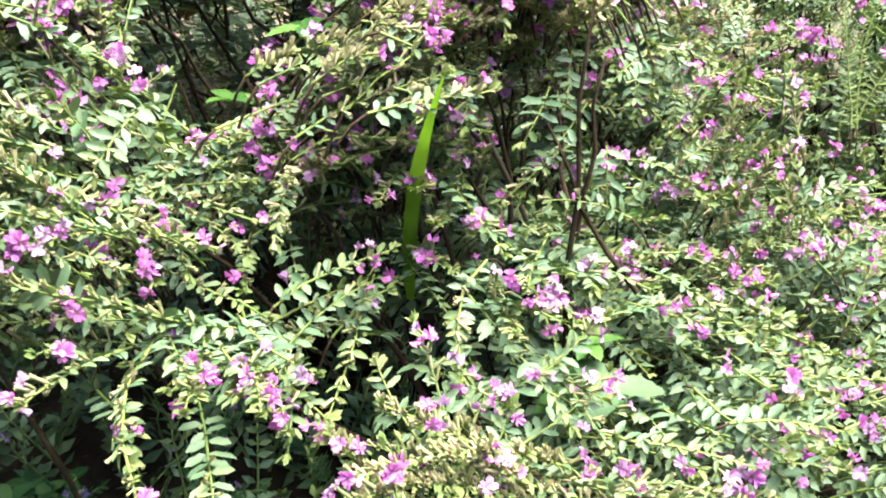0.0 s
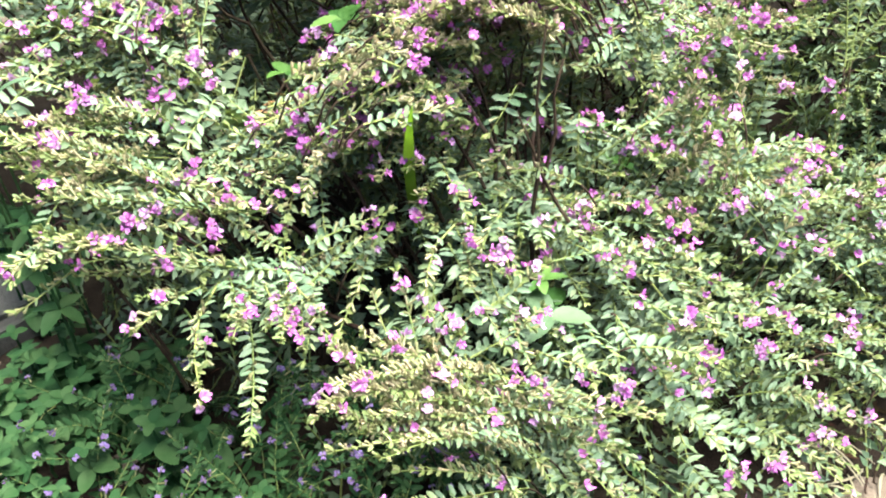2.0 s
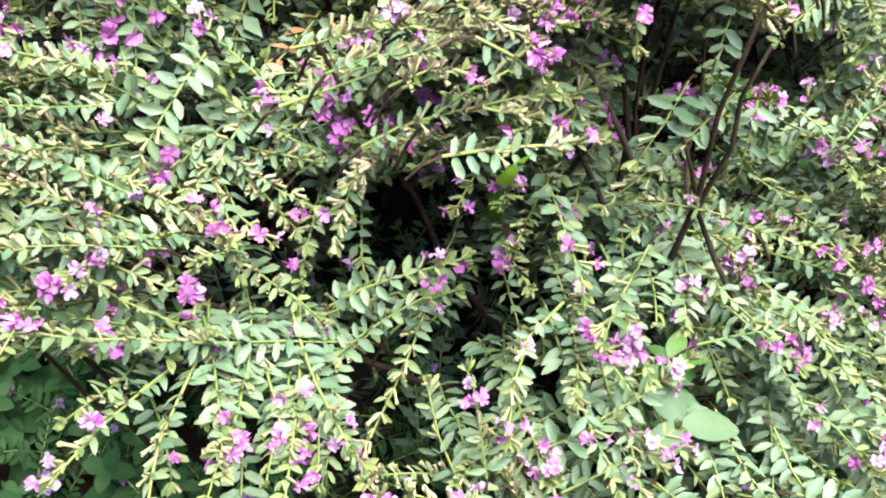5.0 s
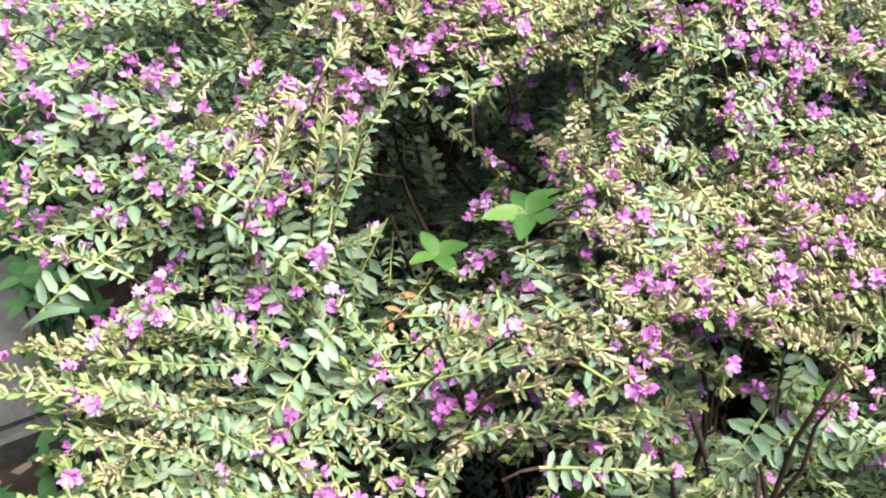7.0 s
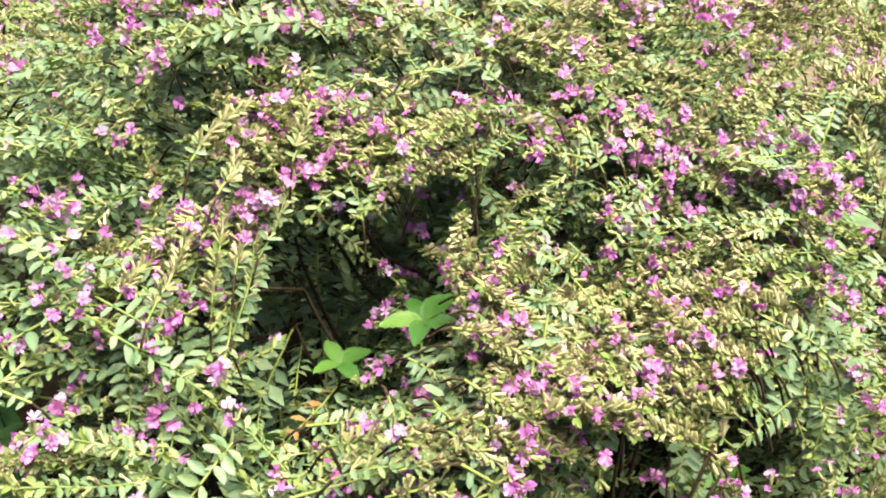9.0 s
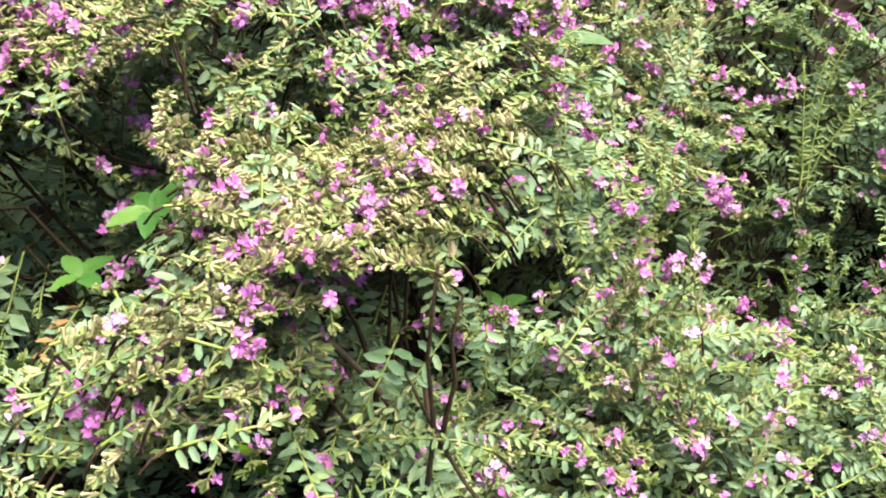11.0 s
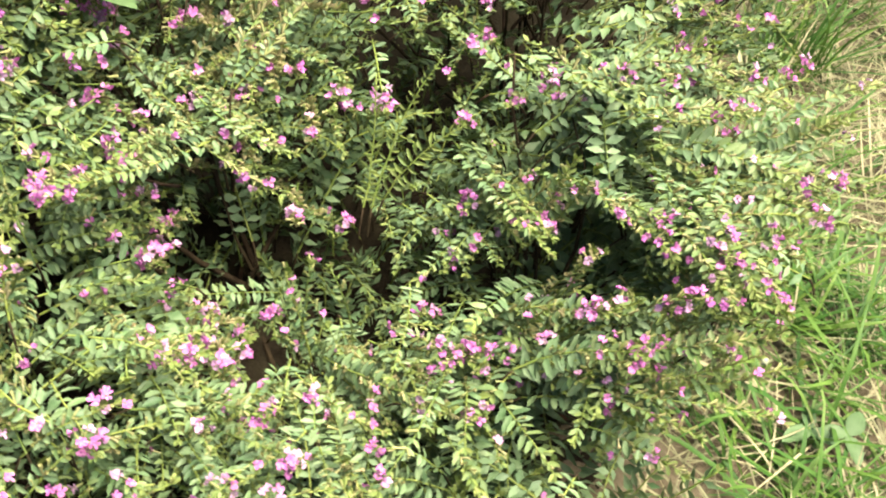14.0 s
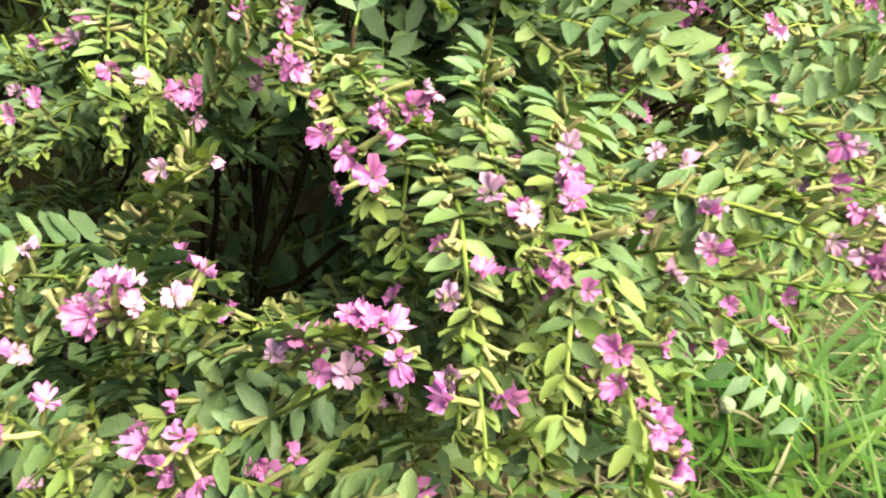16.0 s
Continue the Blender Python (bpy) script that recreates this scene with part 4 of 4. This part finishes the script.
def ground():
    line = [-200, -60, -20, -8, -4, -2.5, -1.6, -1.1, -.8] + list(np.arange(-.6, 1.6, .02)) + [1.7, 1.9, 2.2, 2.8, 4, 8, 20, 60, 200]
    xs, ys = line, [v + .4 for v in line]
    v = [(x, y, rough(x, y)) for y in ys for x in xs]
    n = len(xs)
    f = [(j * n + i, j * n + i + 1, (j + 1) * n + i + 1, (j + 1) * n + i) for j in range(len(ys) - 1) for i in range(n - 1)]
    me = bpy.data.meshes.new("ground")
    me.from_pydata(v, [], f)
    me.polygons.foreach_set("use_smooth", [True] * len(f))
    me.materials.append(SOIL)
    return tagged(new("ground", me), "bare brown soil strewn with dry grass", "ground", kind="structure")


ground()


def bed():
    """Humus of the planting bed, a thin uneven layer on the ground, coloured near black as shade under the shrubs."""
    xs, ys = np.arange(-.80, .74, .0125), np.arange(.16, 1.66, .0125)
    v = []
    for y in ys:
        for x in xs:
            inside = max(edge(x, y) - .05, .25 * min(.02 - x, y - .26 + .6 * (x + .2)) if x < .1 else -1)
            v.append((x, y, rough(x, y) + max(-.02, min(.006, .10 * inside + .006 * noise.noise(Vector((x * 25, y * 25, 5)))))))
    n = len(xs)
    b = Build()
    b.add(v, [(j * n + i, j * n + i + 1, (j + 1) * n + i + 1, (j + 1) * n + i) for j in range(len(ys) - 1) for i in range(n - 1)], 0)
    return tagged(new("planting_bed", b.mesh("planting_bed", [SHADED_HUMUS])), "humus of the planting bed, blackened to stand in for shade", "soil", kind="structure")


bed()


def kerb():
    """A worn concrete kerb stone beside the bed, its grey darkened to stand for the shrubs' shade."""
    b = bmesh.new()
    bmesh.ops.create_cube(b, size=1.0)
    bmesh.ops.scale(b, vec=(.61, .16, .10), verts=b.verts)
    bmesh.ops.bevel(b, geom=b.edges[:], offset=.010, segments=3, affect="EDGES")
    bmesh.ops.subdivide_edges(b, edges=[e for e in b.edges if e.calc_length() > .15], cuts=30)
    for w in b.verts:
        w.co.z += .0025 * noise.noise(w.co * 18) if w.co.z > 0 else 0
        w.co.y += .003 * noise.noise(w.co * 14 + Vector((3, 3, 3)))
    me = bpy.data.meshes.new("kerb")
    b.to_mesh(me)
    b.free()
    me.materials.append(SHADED_CONCRETE)
    ob = new("kerb", me)
    ob.matrix_world = pose(-.690, .672, -.018, 0, 0, -40.5)
    return tagged(ob, "grey weathered concrete kerb stone beside the shrubs, darkened for their shade", "kerb", kind="structure")


kerb()


# ---- weeds and grasses ----
def ribbon(b, points, width, mat, fold=.2):
    """A grass blade: a folded strip along points that narrows to its tip."""
    p = np.asarray(points, float)
    t = unit(np.gradient(p, axis=0))
    side = unit(np.cross(t, (0.05, .02, 1.0)))
    up = np.cross(side, t)
    n = len(p)
    w = width * .5 * np.minimum(1, 2.2 * (1 - np.linspace(0, 1, n)) ** .8 + .02)[:, None] * np.minimum(1, .55 + np.linspace(0, 2, n))[:, None]
    v = np.stack([p + side * w + up * w * fold, p, p - side * w + up * w * fold], 1).reshape(-1, 3)
    f = []
    for i in range(n - 1):
        a = 3 * i
        f += [(a, a + 1, a + 4, a + 3), (a + 1, a + 2, a + 5, a + 4)]
    b.add(v, f, mat)


def grass_blade():
    root = tagged(new("grass_blade"), "single bright green blade of grass rising from the shrub", "grass")
    root.location = (-.032, .463, .15)
    b = Build()
    s = np.linspace(0, 1, 14)[:, None]
    a, c, d = np.array((-.030, .478, .17)), np.array((-.032, .450, .25)), np.array((-.010, .390, .335))
    ribbon(b, (1 - s) ** 2 * a + 2 * s * (1 - s) * c + s * s * d, .0078, 0, .35)
    ob = part("blade", b.mesh("blade", [BLADE]), root)
    ob.matrix_local = Matrix.Translation((.032, -.463, -.15))
    return root


grass_blade()
def pale_leaf():
    root = tagged(new("pale_leaf"), "long pale green leaf lying on the shoots", "leaf")
    root.location = (-.246, .372, .350)
    b = Build()
    s = np.linspace(0, 1, 9)[:, None]
    pts = s * np.array((.016, .011, .005)) * 1.25 - np.array((.012, .008, .003)) + np.sin(s * 3.14) * np.array((0, 0, .003))
    ribbon(b, pts[::-1], .0048, 0, .5)
    part("blade", b.mesh("blade", [PALE_LEAF]), root)
    return root


pale_leaf()
VEINED = (.06, .14, .22, .30, .38, .46, .54, .62, .70, .78, .86, .94)
OVATE = leaf_shape(.52, .16, .20, .42, VEINED, .014)
ROUND = leaf_shape(.66, .12, .14, .45, VEINED, .012)


def weed(at, size, leaves, label, mat=None, shape=OVATE, height=.06, pairs=1, seed=0, lean=(0, 0), droop=.25):
    """A broad-leaved weed: a stem with leaves in whorls at its top."""
    r = np.random.default_rng(seed)
    root = tagged(new("broadleaf_weed"), label, "weed", group="weeds among the shrubs")
    root.location = at
    foot = np.array((-lean[0], -lean[1], -height))
    b = Build()
    pts = np.linspace(foot, (0, 0, 0), 6) + r.normal(0, .0008, (6, 3))
    tube(b, pts, np.linspace(.0014, .0009, 6), 0, 5)
    part("stem", b.mesh("stem", [SHADE_TONED_LEAF if mat is SHADE_TONED_LEAF else GREEN_STEM]), root)
    start = r.uniform(0, 6.28)
    for ring in range(pairs):
        for k in range(leaves):
            one = Build()
            a = start + 2 * math.pi * k / leaves + r.normal(0, .15) + ring * .8
            x = np.array([(math.cos(a), math.sin(a), r.normal(.18, .12) - droop * ring)])
            turn = frames(x, np.array([(0, 0, 1.)]) + r.normal(0, .15, (1, 3)))
            grow = size * r.uniform(.75, 1.1) * (1 if ring or pairs == 1 else .6)
            one.add(placed(shape[0], turn, np.array([(0, 0, -ring * height * .45)]), [grow]), shape[1], 0)
            part("leaf", one.mesh("leaf", [mat or WEED_LEAF]), root)
    return root


GREEN_WEED = "fresh green broad-leaved weed growing through the shrub"
weed((-.093, .560, .310), .027, 5, GREEN_WEED, seed=1)
weed((-.142, .552, .268), .024, 4, GREEN_WEED, seed=2)
weed((.101, .615, .185), .022, 3, GREEN_WEED, seed=3)
weed((.126, .580, .175), .022, 4, GREEN_WEED, seed=4)
weed((.075, .391, .170), .030, 3, "large pale green veined leaves low in the shrub", PALE_LEAF, pairs=1, seed=5)
weed((.067, .420, .178), .030, 5, GREEN_WEED, seed=6, pairs=2)
weed((.125, .785, .290), .060, 3, "long pale silvery leaves standing out of the shrub", PALE_LEAF, LEAVES[1], .06, 1, 14)
# from here the low weeds wear leaf colour darkened to imitate shade
weed((-.24, .395, .255), .028, 4, "green weed under the hanging shoots, darkened for their shade", SHADE_TONED_LEAF, seed=7, pairs=2)
weed((-.335, .450, .27), .028, 4, "green weed under the hanging shoots, darkened for their shade", SHADE_TONED_LEAF, seed=8, pairs=2, height=.2)
SHADE_TONED_WEED = "broad-leaved weed beside the kerb, darkened for the shrub's shade"
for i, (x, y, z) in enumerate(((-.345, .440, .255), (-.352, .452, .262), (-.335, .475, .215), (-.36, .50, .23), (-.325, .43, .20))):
    weed((x, y, z), .026, 4, SHADE_TONED_WEED, SHADE_TONED_LEAF, OVATE, z - .01, 2, 130 + i)
# shade-coloured weeds that fill the black gap above the kerb
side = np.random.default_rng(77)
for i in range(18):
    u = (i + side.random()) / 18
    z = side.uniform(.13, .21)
    weed((-.42 - .25 * u + side.uniform(-.015, .015), .52 + .25 * u + side.uniform(-.02, .02), z), .027, 4, SHADE_TONED_WEED, SHADE_TONED_LEAF, OVATE, z - .01, 3, 160 + i)
LOW_WEED = "low round-leaved green weed beside the kerb, darkened for shade"
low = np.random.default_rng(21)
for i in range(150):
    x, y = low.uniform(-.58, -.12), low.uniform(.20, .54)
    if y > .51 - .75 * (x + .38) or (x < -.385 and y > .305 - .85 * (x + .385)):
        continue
    weed((x, y, low.uniform(.04, .09)), low.uniform(.016, .028), 4, LOW_WEED, SHADE_TONED_LEAF, ROUND, .05, 2, 40 + i)


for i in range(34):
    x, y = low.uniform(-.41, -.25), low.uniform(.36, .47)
    weed((x, y, low.uniform(.035, .075)), low.uniform(.020, .028), 4, LOW_WEED, SHADE_TONED_LEAF, ROUND if i % 2 else OVATE, .05, 2, 240 + i)


def low_flower_plant(at, seed):
    r = np.random.default_rng(seed)
    root = tagged(new("creeping_plant"), "creeping plant with small mauve flowers, leaves darkened for the shrub's shade", "plant", group="creeping plants")
    root.location = at
    for k in range(4):
        a = r.uniform(0, 6.28)
        tip = np.array((math.cos(a) * .07, math.sin(a) * .07, r.uniform(.02, .06)))
        sh = Shoot((0, 0, -.02), tip, .3, r, 0, 1, size=.85, short=True)
        b = Build()
        sh.stem(b)
        sh.foliage(b)
        # leaves of every age take the green that has shade painted in
        ob = part("shoot", b.mesh("shoot", [GREEN_STEM, SHADE_TONED_LEAF, SHADE_TONED_LEAF, CALYX, DRY_LEAF, SHADED_WOOD, SPENT, SHADE_TONED_LEAF]), root)
        for p, turn, size, which in sh.flowers:
            fl = part("flower", MAUVE_FLOWERS[which % 2], ob)
            fl.matrix_local = matrix(turn, p, size)
    return root


for i in range(56):
    x, y = low.uniform(-.36, .10), low.uniform(.18, .44)
    low_flower_plant((x, y, .03), 70 + i)


def straw(n, seed, area, mat, length, width, lift, name, label, clumps=0):
    """Loose dry or green grass lying and standing on the soil."""
    r = np.random.default_rng(seed)
    b = Build()
    x0, x1, y0, y1 = area
    hearts = [(r.uniform(x0, x1), r.uniform(y0, y1)) for _ in range(max(clumps, 1))]
    done = 0
    while done < n:
        if clumps:
            h = hearts[int(r.integers(0, clumps))]
            x, y = h[0] + r.normal(0, .022), h[1] + r.normal(0, .022)
        else:
            x, y = r.uniform(x0, x1), r.uniform(y0, y1)
        done += 1
        if edge(x, y) > .05 and x < .66:
            continue
        a, long = r.uniform(0, 6.28), r.uniform(*length)
        rise = r.uniform(*lift)
        way = np.array((math.cos(a), math.sin(a), 0))
        s = np.linspace(0, 1, 6)[:, None]
        base = np.array((x, y, rough(x, y) + .002))
        top = base + way * long * math.cos(rise) + np.array((0, 0, long * math.sin(rise)))
        bend = (base + top) / 2 + np.array((0, 0, .25 * long * math.sin(rise) + .006)) + r.normal(0, .12, 3) * long * np.array((1, 1, .1))
        ribbon(b, (1 - s) ** 2 * base + 2 * s * (1 - s) * bend + s * s * top, r.uniform(*width), 0, .25)
    ob = new(name, b.mesh(name, [mat]))
    return tagged(ob, label, "grass", kind="stuff")


straw(1150, 9, (.66, 1.15, .60, 1.6), STRAW, (.05, .14), (.0008, .0024), (.0, .45), "dry_grass", "pale dry grass stalks scattered over bare soil", 90)
straw(2100, 3, (.60, 1.5, .45, 2.0), STRAW, (.04, .13), (.0008, .0022), (.0, .25), "dry_grass", "pale dry grass stalks scattered over bare soil")
straw(430, 4, (.63, .78, .70, 1.2), GRASS, (.06, .16), (.0018, .0042), (.05, .75), "green_grass", "green grass tufts along the edge of the shrub", 26)
straw(520, 5, (.70, 1.15, .66, 1.5), GRASS, (.05, .13), (.0012, .0030), (.0, .6), "grass_tuft", "thin green grass among the dry straw", 22)
straw(1300, 6, (.66, 1.3, 1.1, 2.2), GRASS, (.08, .22), (.002, .004), (.3, 1.2), "tall_grass", "green and yellow grass beyond the shrub", 40)
straw(1200, 7, (.66, 1.5, .9, 2.3), STRAW, (.10, .25), (.0012, .0035), (.1, 1.0), "standing_straw", "tall dry straw beyond the shrub", 40)
straw(140, 12, (.68, 1.2, .55, 1.5), STRAW, (.08, .20), (.002, .0045), (.0, .15), "flat_straw", "broad flat pale straw lying on the soil")
straw(70, 15, (.66, .80, .72, 1.05), GRASS, (.08, .19), (.0034, .0060), (.05, .55), "broad_grass", "broad dark green grass blades bending beside the shrub", 16)
straw(110, 8, (.20, .50, .30, .52), STRAW, (.02, .06), (.001, .0025), (.0, .4), "straw_bits", "short dry straw bits on the soil")


# fallen leaves inside the shrub outline only, in the shade-darkened brown
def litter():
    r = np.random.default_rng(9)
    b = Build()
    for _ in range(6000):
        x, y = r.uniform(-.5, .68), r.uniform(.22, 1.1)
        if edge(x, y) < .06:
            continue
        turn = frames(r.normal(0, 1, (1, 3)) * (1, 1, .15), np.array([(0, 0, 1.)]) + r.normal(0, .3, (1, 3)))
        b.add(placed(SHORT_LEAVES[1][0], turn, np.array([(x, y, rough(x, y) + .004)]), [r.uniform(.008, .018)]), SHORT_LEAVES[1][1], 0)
    return tagged(new("leaf_litter", b.mesh("leaf_litter", [SHADED_LITTER])), "brown fallen leaves on the soil under the shrubs, darkened for shade", "leaf litter", kind="stuff")


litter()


def seed_stalk(at, foot, seed):
    """A grass stalk with a small pale round seed head."""
    r = np.random.default_rng(seed)
    root = tagged(new("seed_stalk"), "thin green stalk with a pale round seed head", "grass", group="seed stalks")
    root.location = foot
    top = np.subtract(at, foot)
    b = Build()
    s = np.linspace(0, 1, 7)[:, None]
    tube(b, s * top + np.sin(s * 3.1) * np.array((.006, 0, 0)), np.linspace(.0011, .0008, 7), 0, 5)
    part("stalk", b.mesh("stalk", [GREEN_STEM]), root)
    m = bmesh.new()
    bmesh.ops.create_icosphere(m, subdivisions=3, radius=.0037)
    for w in m.verts:
        w.co *= 1 + .12 * noise.noise(w.co * 900)
    me = bpy.data.meshes.new("seed_head")
    m.to_mesh(me)
    m.free()
    me.materials.append(SEED)
    part("seed_head", me, root).location = tuple(top)
    return root


seed_stalk((.685, .817, .07), (.70, .86, 0), 1)
seed_stalk((.679, .894, .089), (.70, .93, 0), 2)
weed((.742, .800, .02), .032, 3, "pale grey-green weed seedling in the dry grass", PALE_LEAF, OVATE, .02, 1, 91)
weed((.775, .805, .02), .030, 3, "pale grey-green weed seedling in the dry grass", PALE_LEAF, OVATE, .02, 1, 92)
